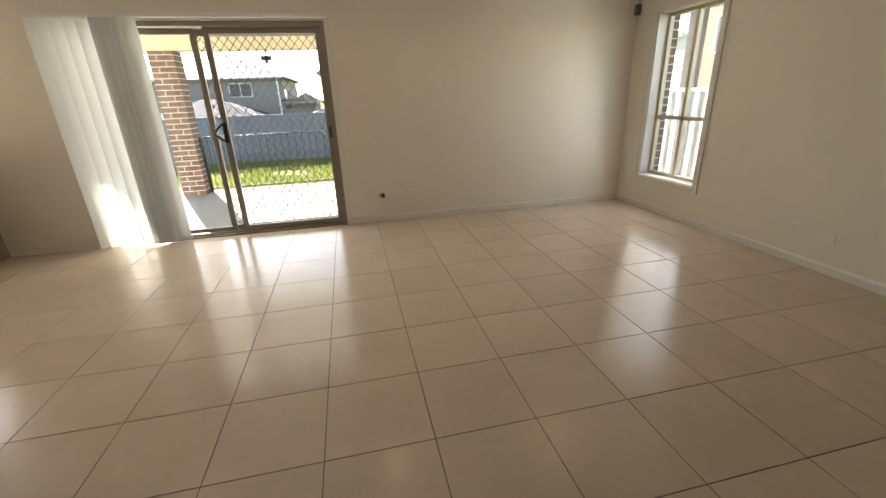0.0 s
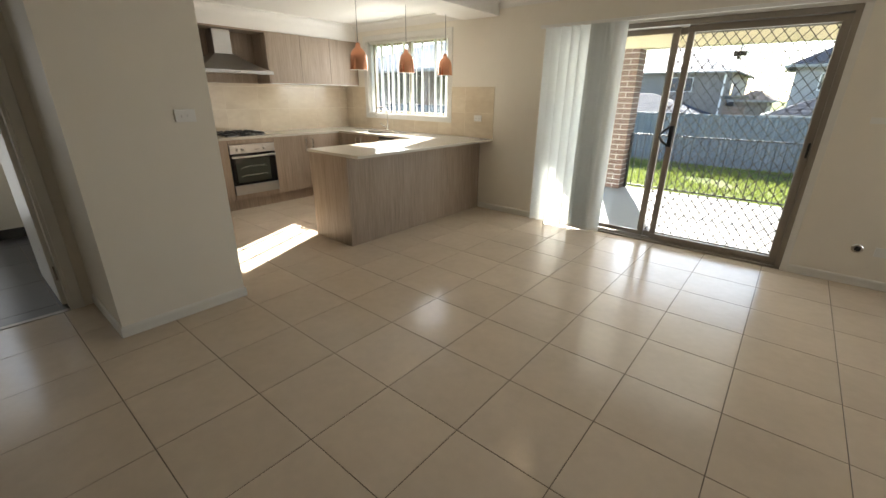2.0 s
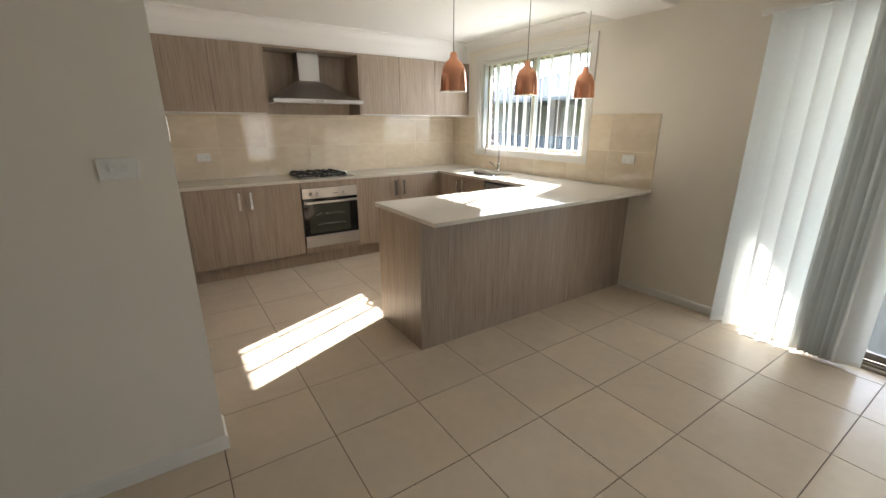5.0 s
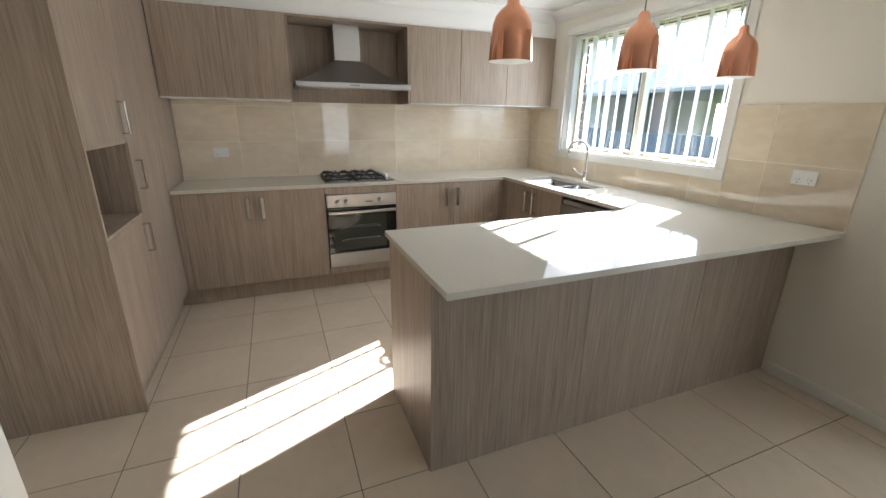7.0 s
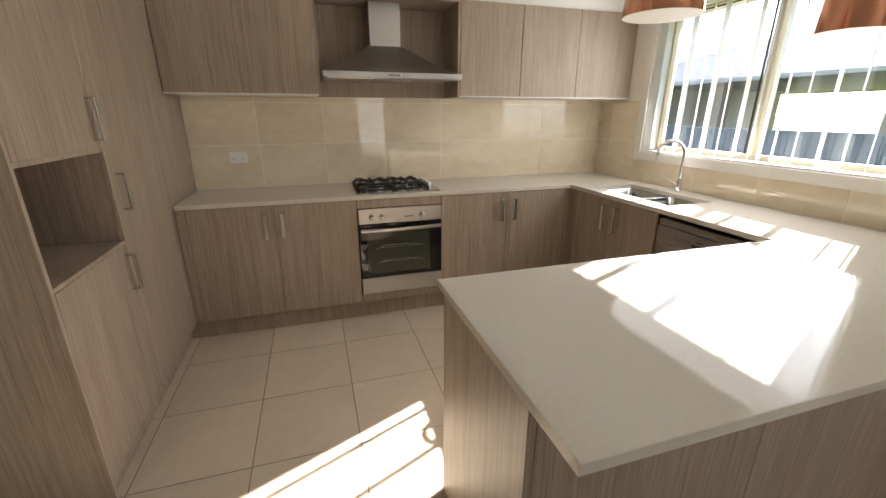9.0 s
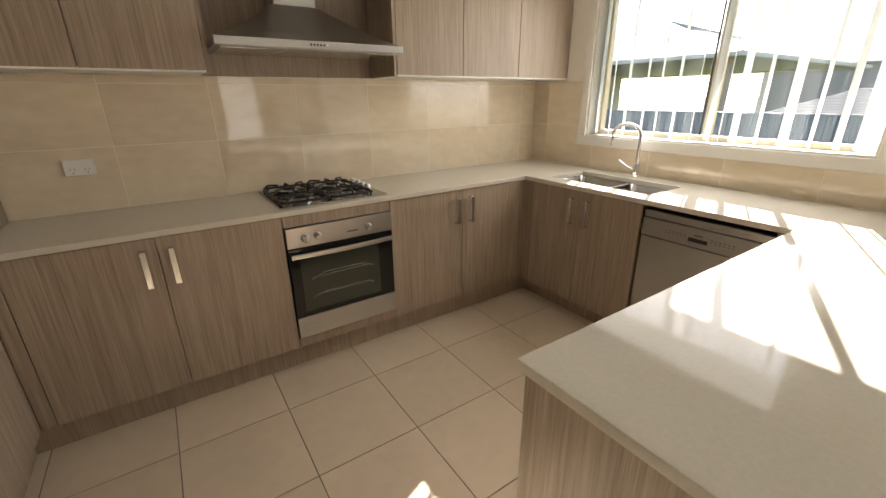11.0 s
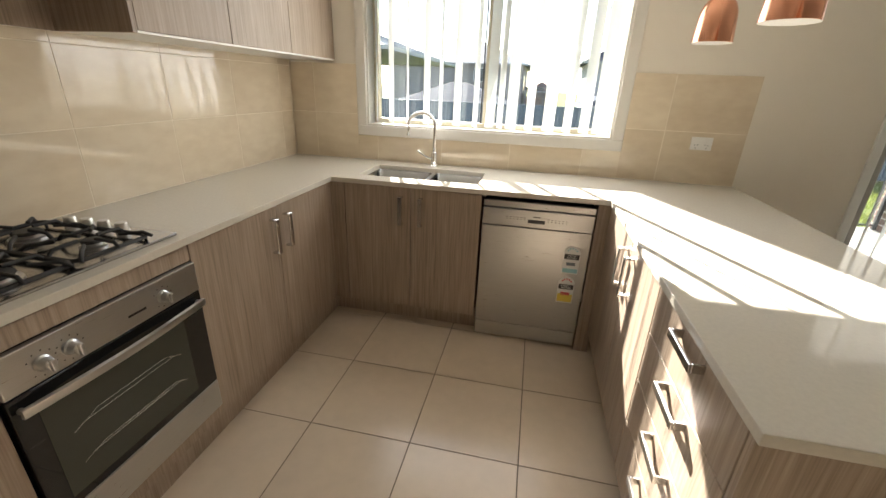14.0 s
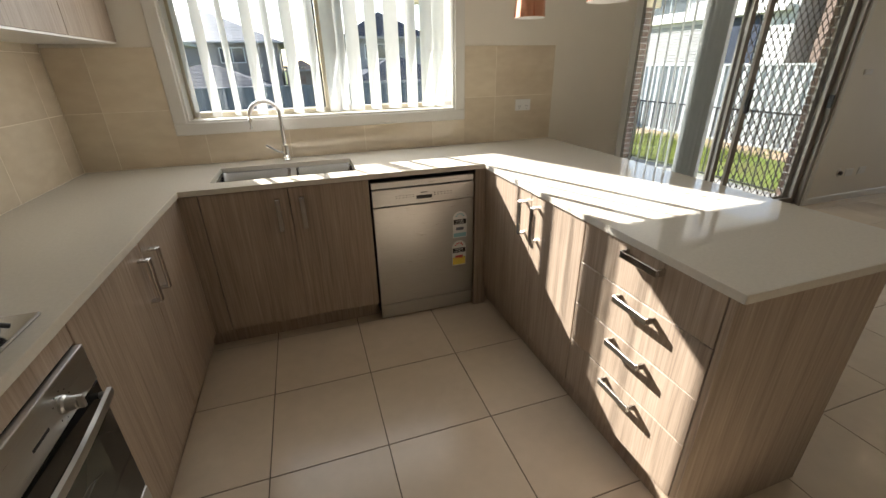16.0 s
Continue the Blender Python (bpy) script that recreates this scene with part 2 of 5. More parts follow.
def lathe(profile, n=32, cx=0, cy=0, cz=0, axis="z"):
    bm = bmesh.new()
    rings = []
    for r, h in profile:
        ring = []
        for k in range(n):
            a = 2 * math.pi * k / n
            c, s = r * math.cos(a), r * math.sin(a)
            p = {"z": (c, s, h), "x": (h, c, s), "y": (c, h, s)}[axis]
            ring.append(bm.verts.new((cx + p[0], cy + p[1], cz + p[2])))
        rings.append(ring)
    for a, b in zip(rings, rings[1:]):
        for k in range(n):
            bm.faces.new((a[k], a[(k + 1) % n], b[(k + 1) % n], b[k]))
    if profile[0][0] > 1e-6:
        bm.faces.new(rings[0])
    if profile[-1][0] > 1e-6:
        bm.faces.new(rings[-1])
    bmesh.ops.remove_doubles(bm, verts=bm.verts, dist=1e-6)
    return bm


def tube(points, r, n=10, bm=None, closed=False):
    bm = bm or bmesh.new()
    pts = [Vector(p) for p in points]
    rings = []
    up = Vector((0, 0, 1))
    for i, p in enumerate(pts):
        if closed:
            d = pts[(i + 1) % len(pts)] - pts[i - 1]
        else:
            d = pts[min(i + 1, len(pts) - 1)] - pts[max(i - 1, 0)]
        d.normalize()
        side = d.cross(up)
        if side.length < 0.05:
            side = d.cross(Vector((1, 0, 0)))
        side.normalize()
        nrm = side.cross(d).normalized()
        rings.append([bm.verts.new(p + side * (r * math.cos(2 * math.pi * k / n)) + nrm * (r * math.sin(2 * math.pi * k / n))) for k in range(n)])
    pairs = list(zip(rings, rings[1:])) + ([(rings[-1], rings[0])] if closed else [])
    for a, b in pairs:
        for k in range(n):
            bm.faces.new((a[k], a[(k + 1) % n], b[(k + 1) % n], b[k]))
    if not closed:
        bm.faces.new(rings[0])
        bm.faces.new(rings[-1])
    return bm


def extrude(profile, x0, x1, axis="x", bm=None):
    """A closed outline, extruded along an axis. Outline pairs are (y, z) for x, (x, z) for y, (x, y) for z."""
    bm = bm or bmesh.new()
    place = {"x": lambda a, b, c: (c, a, b), "y": lambda a, b, c: (a, c, b), "z": lambda a, b, c: (a, b, c)}[axis]
    A = [bm.verts.new(place(a, b, x0)) for a, b in profile]
    B = [bm.verts.new(place(a, b, x1)) for a, b in profile]
    for k in range(len(A)):
        j = (k + 1) % len(A)
        bm.faces.new((A[k], A[j], B[j], B[k]))
    bm.faces.new(A)
    bm.faces.new(B)
    return bm


# ---- the plan ----
YN, YO = 4.735, 4.985          # north wall, inner and outer face
XR, XL = 3.764, -5.765         # east and west wall, inner faces
CEILZ = 2.45
KCEIL = 2.395
YS = -3.2
KY0 = 0.72                    # wall behind the pantry
LX = -3.50                     # laundry door wall
DOOR = (-2.17, 0.27, 2.09)     # sliding door: x0, x1, head
WIN = (-5.20, -3.59, 1.145, 2.17)
WINR = (3.53, 4.37, 0.39, 2.11)
SLAB = -0.12
GROUND = -0.5


def wall_with_holes(name, axis, a0, a1, z0, z1, n0, n1, holes, mat, label):
    """A wall along an axis from a0 to a1; n0, n1 its faces; holes (a0, a1, z0, z1)."""
    bm = bmesh.new()

    def put(p, q, r, s):
        if q - p > 1e-4 and s - r > 1e-4:
            if axis == "x":
                box(bm, p, q, n0, n1, r, s)
            else:
                box(bm, n0, n1, p, q, r, s)
    at = a0
    for h0, h1, hz0, hz1 in sorted(holes):
        put(at, h0, z0, z1)
        put(h0, h1, z0, hz0)
        put(h0, h1, hz1, z1)
        at = h1
    put(at, a1, z0, z1)
    bmesh.ops.remove_doubles(bm, verts=bm.verts, dist=1e-5)
    return structure(name, bm, mat, label, "wall")


holesN = [(WIN[0], WIN[1], WIN[2], WIN[3]), (DOOR[0], DOOR[1], -0.02, DOOR[2])]
wall_north = wall_with_holes("wall_north", "x", XL - 0.1, XR + 0.1, -0.02, 2.6, YN, YN + 0.11, holesN, PAINT, "painted warm white plasterboard wall with a sliding door and a kitchen window")
wall_east = wall_with_holes("wall_east", "y", YS - 0.1, YN, -0.02, 2.6, XR, XR + 0.11, [WINR], PAINT, "painted warm white plasterboard wall with a tall window")
wall_west = wall_with_holes("wall_west", "y", KY0, YN, -0.02, 2.6, XL - 0.1, XL, [], PAINT, "painted wall behind the kitchen cabinets")
structure("wall_south", boxm(LX - 0.1, XR + 0.1, YS - 0.1, YS, -0.02, 2.6), PAINT, "painted plain wall closing the living room", "wall")
structure("wall_pantry_back", boxm(XL - 0.1, -2.975, KY0 - 0.10, KY0, -0.02, 2.6), PAINT, "painted wall behind the pantry and fridge recess", "wall")
structure("wall_fridge_side", boxm(-2.975, -2.81, KY0 - 0.10, 1.378, -0.02, 2.6), PAINT, "painted stub wall beside the fridge recess with a light switch", "wall")
LD = (-0.33, 0.50, 2.05)
wall_laundry = wall_with_holes("wall_laundry", "y", YS, KY0 - 0.10, -0.02, 2.6, LX - 0.1, LX, [(LD[0], LD[1], -0.02, LD[2])], PAINT, "painted wall with the laundry doorway")

# laundry behind the doorway
LXW = -5.85
LDO = (-1.0, 0.27, 2.08)
wall_with_holes("wall_laundry_west", "y", -1.9, KY0 - 0.1, -0.05, 2.6, LXW - 0.2, LXW, [(LDO[0], LDO[1], -0.02, LDO[2])], PAINT, "painted laundry wall with an outer sliding door")
structure("wall_laundry_south", boxm(LXW - 0.1, LX - 0.1, -2.0, -1.9, -0.02, 2.6), PAINT, "painted laundry side wall", "wall")

# ceiling, bulkhead, cornices
structure("ceiling", boxm(LXW - 0.1, XR + 0.1, YS - 0.1, YN + 0.1, CEILZ, CEILZ + 0.1), CEIL, "flat white plasterboard ceiling", "ceiling")
BX0, BX1, BZ = -3.36, -2.85, 2.295
structure("bulkhead", boxm(BX0, BX1, -0.5, YN, BZ, CEILZ), CEIL, "white plaster bulkhead beam between kitchen and living room", "bulkhead")


def cornice(name, axis, a0, a1, at, out, drop=0.085, z=CEILZ):
    """A coved cornice that runs along an axis from a0 to a1 on the face `at`, growing towards out (+1 or -1)."""
    prof = [(0, z), (out * drop, z), (out * drop, z - 0.012)]
    for k in range(7):
        a = k / 6 * math.pi / 2
        prof.append((out * (drop - 0.008 - (drop - 0.02) * math.sin(a)), z - 0.012 - (drop - 0.02) * (1 - math.cos(a))))
    prof += [(out * 0.012, z - drop), (0, z - drop)]
    prof = [(at + p, q) for p, q in prof]
    return structure(name, extrude(prof, a0, a1, axis), CEIL, "white coved plaster cornice", "cornice")


cornice("cornice_north_living", "x", BX1, XR, YN, -1)
cornice("cornice_north_kitchen", "x", -5.45, BX0, YN, -1, 0.09, KCEIL)
cornice("cornice_east", "y", YS, YN - 0.001, XR, -1)
cornice("cornice_beam_living", "y", -0.5, YN - 0.086, BX1, 1, 0.12)
cornice("cornice_beam_kitchen", "y", KY0, YN - 0.086, BX0, -1, 0.09, KCEIL)
cornice("cornice_kitchen_west", "y", 1.36, YN - 0.091, -5.45, 1, 0.09, KCEIL)
cornice("cornice_pantry", "x", -5.45, -3.87, 1.36, 1, 0.09, KCEIL)
structure("kitchen_ceiling", boxm(-5.45, BX0, KY0, YN, KCEIL, CEILZ - 0.001), CEIL, "lower flat white plasterboard ceiling over the kitchen", "ceiling")
structure("kitchen_bulkhead", boxm(XL, -5.45, 0.79, YN, 2.172, CEILZ), CEIL, "white plaster filler above the overhead cupboards", "bulkhead")
structure("pantry_bulkhead", boxm(-5.449, -3.87, KY0, 1.36, 2.172, CEILZ), CEIL, "white plaster filler above the pantry", "bulkhead")

# floor base under tiles
structure("floor", boxm(XL, XR, YS, YN, -0.12, -0.003), GROUT, "beige porcelain tiled floor with thin grout joints", "floor")
floor = bpy.data.objects["floor"]
structure("laundry_floor", boxm(LXW, LX, -1.9, KY0 - 0.1, -0.12, -0.0045), PALEGROUT, "dark grey tiled laundry floor", "floor")


def skirting(name, axis, a0, a1, at, out):
    prof = [(0, 0.001), (out * 0.012, 0.001), (out * 0.012, 0.055), (out * 0.009, 0.066), (out * 0.003, 0.072), (0, 0.072)]
    return structure(name, extrude([(at + p, q) for p, q in prof], a0, a1, axis), TRIM, "white bevelled timber skirting board", "skirting board")


skirting("baseboard_north_left", "x", -3.02, DOOR[0] - 0.05, YN, -1)
skirting("baseboard_north_right", "x", DOOR[1] + 0.05, XR, YN, -1)
skirting("baseboard_east", "y", YS, YN - 0.012, XR, -1)
skirting("baseboard_stub_east", "y", KY0 - 0.1, 1.378, -2.81, 1)
skirting("baseboard_stub_south", "x", LX, -2.798, KY0 - 0.1, -1)
skirting("baseboard_stub_end", "x", -2.975, -2.798, 1.378, 1)
skirting("baseboard_laundry_wall", "y", YS, LD[0] - 0.06, LX, 1)
skirting("baseboard_south", "x", LX, XR, YS, 1)

# ---- kitchen window ----
def frame_bars(axis, a0, a1, z0, z1, n0, n1, w, mids=(), mid_w=None, rails=()):
    bm = bmesh.new()

    def put(p, q, r, s):
        if axis == "x":
            box(bm, p, q, n0, n1, r, s, 0.002, 1)
        else:
            box(bm, n0, n1, p, q, r, s, 0.002, 1)
    put(a0, a1, z0, z0 + w)
    put(a0, a1, z1 - w, z1)
    put(a0, a0 + w, z0 + w, z1 - w)
    put(a1 - w, a1, z0 + w, z1 - w)
    mw = mid_w or w
    for m in mids:
        put(m - mw / 2, m + mw / 2, z0 + w, z1 - w)
    for r in rails:
        put(a0 + w, a1 - w, r - mw / 2, r + mw / 2)
    return bm


def window(name, axis, a0, a1, z0, z1, inner, sign, mids, rails, label, fmat):
    """A window in its reveal: trim round the opening, lining, frame and panes. sign: +1 when outside lies that way."""
    ob = thing(name, label, "window")
    ob["kind"] = "structure"

    def bx(p, q, n, m, r, s, bev=0.0):
        n, m = sorted((inner + sign * n, inner + sign * m))
        return boxm(p, q, n, m, r, s, bev) if axis == "x" else boxm(n, m, p, q, r, s, bev)
    w = 0.066
    bm = bmesh.new()
    for p, q, r, s in ((a0 - w, a1 + w, z1, z1 + w), (a0 - w, a1 + w, z0 - w, z0), (a0 - w, a0, z0, z1), (a1, a1 + w, z0, z1)):
        n, m = sorted((inner - sign * 0.016, inner))
        box(bm, p, q, n, m, r, s, 0.004, 2) if axis == "x" else box(bm, n, m, p, q, r, s, 0.004, 2)
    part("architrave", bm, TRIM, ob)
    bm = bmesh.new()
    for p, q, r, s in ((a0, a1, z1 - 0.012, z1), (a0, a1, z0, z0 + 0.012), (a0, a0 + 0.012, z0 + 0.012, z1 - 0.012), (a1 - 0.012, a1, z0 + 0.012, z1 - 0.012)):
        n, m = sorted((inner + sign * 0.0, inner + sign * 0.115))
        box(bm, p, q, n, m, r, s) if axis == "x" else box(bm, n, m, p, q, r, s)
    part("window_lining", bm, TRIM, ob)
    n, m = sorted((inner + sign * 0.115, inner + sign * 0.165))
    part("window_frame", frame_bars(axis, a0 + 0.006, a1 - 0.006, z0 + 0.006, z1 - 0.006, n, m, 0.038, mids, 0.04, rails), fmat, ob)
    xs = [a0 + 0.03] + list(mids) + [a1 - 0.03]
    for p, q in zip(xs, xs[1:]):
        pane = part("pane", bx(p, q, 0.138, 0.143, z0 + 0.03, z1 - 0.03), GLASS, ob)
        pane.visible_shadow = False
    return ob


kwin = window("window_kitchen", "x", WIN[0], WIN[1], WIN[2], WIN[3], YN, 1, [-4.40], [], "cream aluminium kitchen window in a white timber architrave", CREAMALU)
part("slider_gasket", boxm(-4.434, -4.424, YN + 0.108, YN + 0.1145, WIN[2] + 0.045, WIN[3] - 0.045), BLACK, kwin)
part("window_latch", boxm(-3.665, -3.645, YN + 0.09, YN + 0.115, 1.25, 1.31, 0.004), BLACK, kwin)
window("window_living", "y", WINR[0], WINR[1], WINR[2], WINR[3], XR, 1, [3.95], [1.04], "tall cream aluminium living room window in a white architrave", CREAMALU)


def slat_mesh(width, z0, z1, curve=0.006):
    bm = bmesh.new()
    n = 6
    rows = []
    for z in (z0, z1):
        row = []
        for k in range(n + 1):
            u = k / n - 0.5
            row.append((u * width, curve * (1 - 4 * u * u), z))
        rows.append(row)
    lo = [bm.verts.new(p) for p in rows[0]]
    hi = [bm.verts.new(p) for p in rows[1]]
    for k in range(n):
        bm.faces.new((lo[k], lo[k + 1], hi[k + 1], hi[k]))
    me = bpy.data.meshes.new("slat")
    bm.to_mesh(me)
    bm.free()
    me.materials.append(BLIND)
    me.shade_smooth()
    return me


def vertical_blind(name, label, rail, slats, width, z0, z1, curve=0.004):
    """rail: (x0, x1, y0, y1, z0, z1); slats: (x, y, degrees)."""
    ob = thing(name, label, "blinds")
    part("headrail", boxm(*rail, 0.003), WHITE, ob, "white enamelled headrail")
    me = slat_mesh(width, z0, z1, curve)
    cord = tube([(-width * 0.42, 0, z0 + 0.012), (width * 0.42, 0, z0 + 0.012)], 0.0012, 6)
    weights = mesh_of(boxm(-width * 0.46, width * 0.46, -0.001, 0.001, z0 + 0.004, z0 + 0.03), WHITE)
    cord.free()
    for x, y, a in slats:
        s = new("slat", me)
        s.parent = ob
        s.matrix_basis = pose(x, y, 0, random.uniform(-0.15, 0.15), random.uniform(-0.15, 0.15), a)
        w = new("bottom_weight", weights)
        w.parent = ob
        w.matrix_basis = s.matrix_basis @ pose(0, 0.004, 0)
    return ob


rng = random.Random(4)
slats = []
for x, a in ((-5.15, 115), (-5.045, 127), (-4.93, 114.5), (-4.80, 127), (-4.70, 114.5), (-4.59, 126), (-4.46, 115), (-4.365, 131), (-4.30, 114.5), (-4.225, 131), (-4.106, 119), (-3.985, 131), (-3.866, 114.5), (-3.76, 118.5), (-3.68, 118), (-3.625, 150)):
    slats.append((x, YN + 0.058, a))
vertical_blind("kitchen_blind", "white fabric vertical blind, slats half open, in the kitchen window", (WIN[0] + 0.02, WIN[1] - 0.02, YN + 0.035, YN + 0.075, WIN[3] - 0.045, WIN[3] - 0.013), slats, 0.108, WIN[2] + 0.022, WIN[3] - 0.045)

# ---- sliding door ----
sd = thing("door_sliding", "champagne aluminium sliding glass door with a diamond mesh security screen", "sliding door")
sd["kind"] = "structure"
dx0, dx1, dz = DOOR
bm = bmesh.new()
for x0, x1, z0, z1 in ((dx0 - 0.05, dx1 + 0.05, dz, dz + 0.055), (dx0 - 0.05, dx0, 0, dz), (dx1, dx1 + 0.05, 0, dz)):
    box(bm, x0, x1, YN - 0.016, YN, z0, z1, 0.004, 2)
part("architrave", bm, TRIM, sd)
bm = bmesh.new()
box(bm, dx0, dx1, YN + 0.0, YN + 0.154, dz - 0.045, dz, 0.002)
box(bm, dx0, dx0 + 0.04, YN, YN + 0.15, 0.0, dz - 0.045, 0.002)
box(bm, dx1 - 0.04, dx1, YN, YN + 0.15, 0.0, dz - 0.045, 0.002)
box(bm, dx0, dx1, YN, YN + 0.16, -0.02, 0.018, 0.003)
box(bm, dx0 + 0.04, dx1 - 0.04, YN + 0.03, YN + 0.038, 0.018, 0.03)
box(bm, dx0 + 0.04, dx1 - 0.04, YN + 0.084, YN + 0.09, 0.018, 0.03)
part("outer_frame", bm, ALU, sd)


def sash(name, x0, x1, y0, y1, stile, label=""):
    f = part(name, frame_bars("x", x0, x1, 0.03, dz - 0.05, y0, y1, stile), ALU, sd, label)
    p = part("pane", boxm(x0 + 0.04, x1 - 0.04, (y0 + y1) / 2 - 0.003, (y0 + y1) / 2 + 0.003, 0.08, dz - 0.1), GLASS, f)
    p.visible_shadow = False
    return f


sash("fixed_sash", dx0 + 0.04, -0.93, YN + 0.095, YN + 0.125, 0.046)
sash("sliding_sash", -0.855, dx1 - 0.04, YN + 0.05, YN + 0.08, 0.055, "closed glass sash with a black pull")
screen = part("security_screen", frame_bars("x", -1.0, dx1 - 0.04, 0.022, dz - 0.05, YN + 0.134, YN + 0.154, 0.06), ALU, sd, "champagne framed security screen door")
bm = bmesh.new()
sx0, sx1, sz0, sz1 = -0.945, dx1 - 0.09, 0.07, dz - 0.10
pitch_x, pitch_z = 0.083, 0.103


def mesh_lines(x0, x1, z0, z1, px, pz, bm, put, r):
    """The bars of a diamond grille between the corners; put turns (x, z) into a place."""
    slope = pz / px
    for sgn in (1, -1):
        k0 = int((z0 - slope * max(abs(x0), abs(x1)) * 2) / pz) - 40
        for k in range(k0, k0 + 160):
            c = k * pz
            pts = []
            for x in (x0, x1):
                z = sgn * slope * x + c
                if z0 <= z <= z1:
                    pts.append((x, z))
            for z in (z0, z1):
                x = (z - c) / (sgn * slope)
                if x0 < x < x1:
                    pts.append((x, z))
            if len(pts) >= 2:
                pts.sort()
                (xa, za), (xb, zb) = pts[0], pts[-1]
                tube([put(xa, za, sgn), put(xb, zb, sgn)], r, 6, bm)
    return bm


part("diamond_grille", mesh_lines(sx0, sx1, sz0, sz1, pitch_x, pitch_z, bmesh.new(), lambda x, z, s: (x, YN + 0.145 + s * 0.003, z), 0.0036), MESH, screen)
pull_arc = [(-0.84 - 0.075 * math.sin(math.pi * k / 10), YN + 0.035 - 0.045 * math.sin(math.pi * k / 10), 1.17 - 0.018 * k) for k in range(11)]
knots = bmesh.new()
for k in range(-12, 4):
    for q in range(0, 40):
        kx, kz = k * pitch_x + (pitch_x / 2 if q % 2 else 0), q * pitch_z / 2
        if sx0 < kx < sx1 and sz0 < kz < sz1:
            box(knots, kx - 0.006, kx + 0.006, YN + 0.139, YN + 0.151, kz - 0.009, kz + 0.009)
tagged(part("grille_knots", knots, MESH, screen, "dark bronze knots where the bars cross"), kind="stuff")
door_pull = part("door_pull", tube(pull_arc, 0.012, 10), BLACK, sd, "black curved door pull", smooth=True)
part("pull_plate", boxm(-0.85, -0.81, YN + 0.022, YN + 0.0495, 0.98, 1.18, 0.006), BLACK, door_pull)
part("screen_lock", boxm(dx1 - 0.075, dx1 - 0.045, YN + 0.07, YN + 0.104, 1.12, 1.28, 0.006), BLACK, sd)
part("lock_lever", boxm(dx1 - 0.07, dx1 - 0.052, YN - 0.008, YN + 0.03, 0.98, 1.10, 0.004), BLACK, sd)

slats = []
for x, a in ((-2.135, 52), (-2.05, 47), (-1.955, 46), (-1.85, 47), (-1.75, 50)):
    slats.append((x, YN - 0.085, a))
for k in range(11):
    slats.append((-1.655 + 0.0215 * k + rng.uniform(-0.003, 0.003), YN - 0.085, (56, 50, 60, 47, 54)[k % 5]))
slats.append((-1.405, YN - 0.09, 24))
vertical_blind("door_blind", "white fabric vertical blind drawn to one side of the sliding door", (-2.25, 0.30, YN - 0.105, YN - 0.062, 2.105, 2.135), slats, 0.122, 0.022, 2.105, 0.009)


# ---- cabinets ----
def bar_handle(parent, x, y, z, length, axis_out, vertical=True, along="y"):
    """A flat bow handle, centred at (x, y, z) on a door's face; axis_out: (dx, dy) away from the door."""
    ox, oy = axis_out
    h, d, w, t = length / 2, 0.036, 0.024, 0.008
    bm = bmesh.new()

    def put(u0, u1, o0, o1, s0, s1):
        """u along the bar, o outwards, s across."""
        if vertical:
            if ox:
                xs, ys = sorted((x + ox * o0, x + ox * o1)), (y + s0, y + s1)
            else:
                xs, ys = (x + s0, x + s1), sorted((y + oy * o0, y + oy * o1))
            zs = (z + u0, z + u1)
        else:
            if ox:
                xs, ys = sorted((x + ox * o0, x + ox * o1)), (y + u0, y + u1)
            else:
                xs, ys = (x + u0, x + u1), sorted((y + oy * o0, y + oy * o1))
            zs = (z + s0, z + s1)
        box(bm, *xs, *ys, *zs, 0.0015, 1)
    put(-h, h, d - t, d, -w / 2, w / 2)
    put(-h, -h + t, 0, d - t, -w / 2, w / 2)
    put(h - t, h, 0, d - t, -w / 2, w / 2)
    return part("handle", bm, SATIN, parent, "satin nickel bow handle")


def door(parent, x0, x1, y0, y1, z0, z1, name="cabinet_door"):
    return part(name, boxm(x0, x1, y0, y1, z0, z1, 0.0015, 1), WOOD, parent)


G = 0.0018
FX = -5.18     # front of the west run
FY = 4.10      # front of the north run
PX = -3.637     # kitchen-side front of the peninsula
DZ0, DZ1, TOP0, TOP1 = 0.137, 0.882, 0.885, 0.912


def base_west(name, y0, y1, doors, handles, label):
    ob = thing(name, label, "kitchen cabinet")
    part("body", boxm(XL + 0.01, FX - 0.018, y0 + 0.001, y1 - 0.001, DZ0, DZ1, 0), WOOD, ob)
    part("kickboard", boxm(FX - 0.07, FX - 0.054, y0 + 0.0005, y1 - 0.0005, 0.0, DZ0 - 0.002), WOOD, ob)
    for (a, b), hy in zip(doors, handles):
        d = door(ob, FX - 0.017, FX, a + G, b - G, DZ0, DZ1)
        if hy is not None:
            bar_handle(d, FX, hy, 0.752, 0.165, (1, 0))
    return ob


base_west("base_cabinet", 1.43, 2.447, [(1.43, 1.925), (1.925, 2.447)], [1.872, 1.975], "ash laminate two-door base cupboard beside the oven")
filler = thing("corner_panel", "ash laminate filler panel beside the pantry", "kitchen cabinet")
part("panel", boxm(XL + 0.01, FX, 1.379, 1.429, DZ0, DZ1), WOOD, filler)
part("kickboard", boxm(FX - 0.07, FX - 0.054, 1.306, 1.4295, 0.0, DZ0 - 0.002), WOOD, filler)
base_west("base_cabinet", 3.04, 4.10, [(3.04, 3.555), (3.555, 4.097)], [3.507, 3.612], "ash laminate two-door base cupboard in the corner by the oven")
oven_cab = thing("oven_cabinet", "ash laminate housing round the built-in oven", "kitchen cabinet")
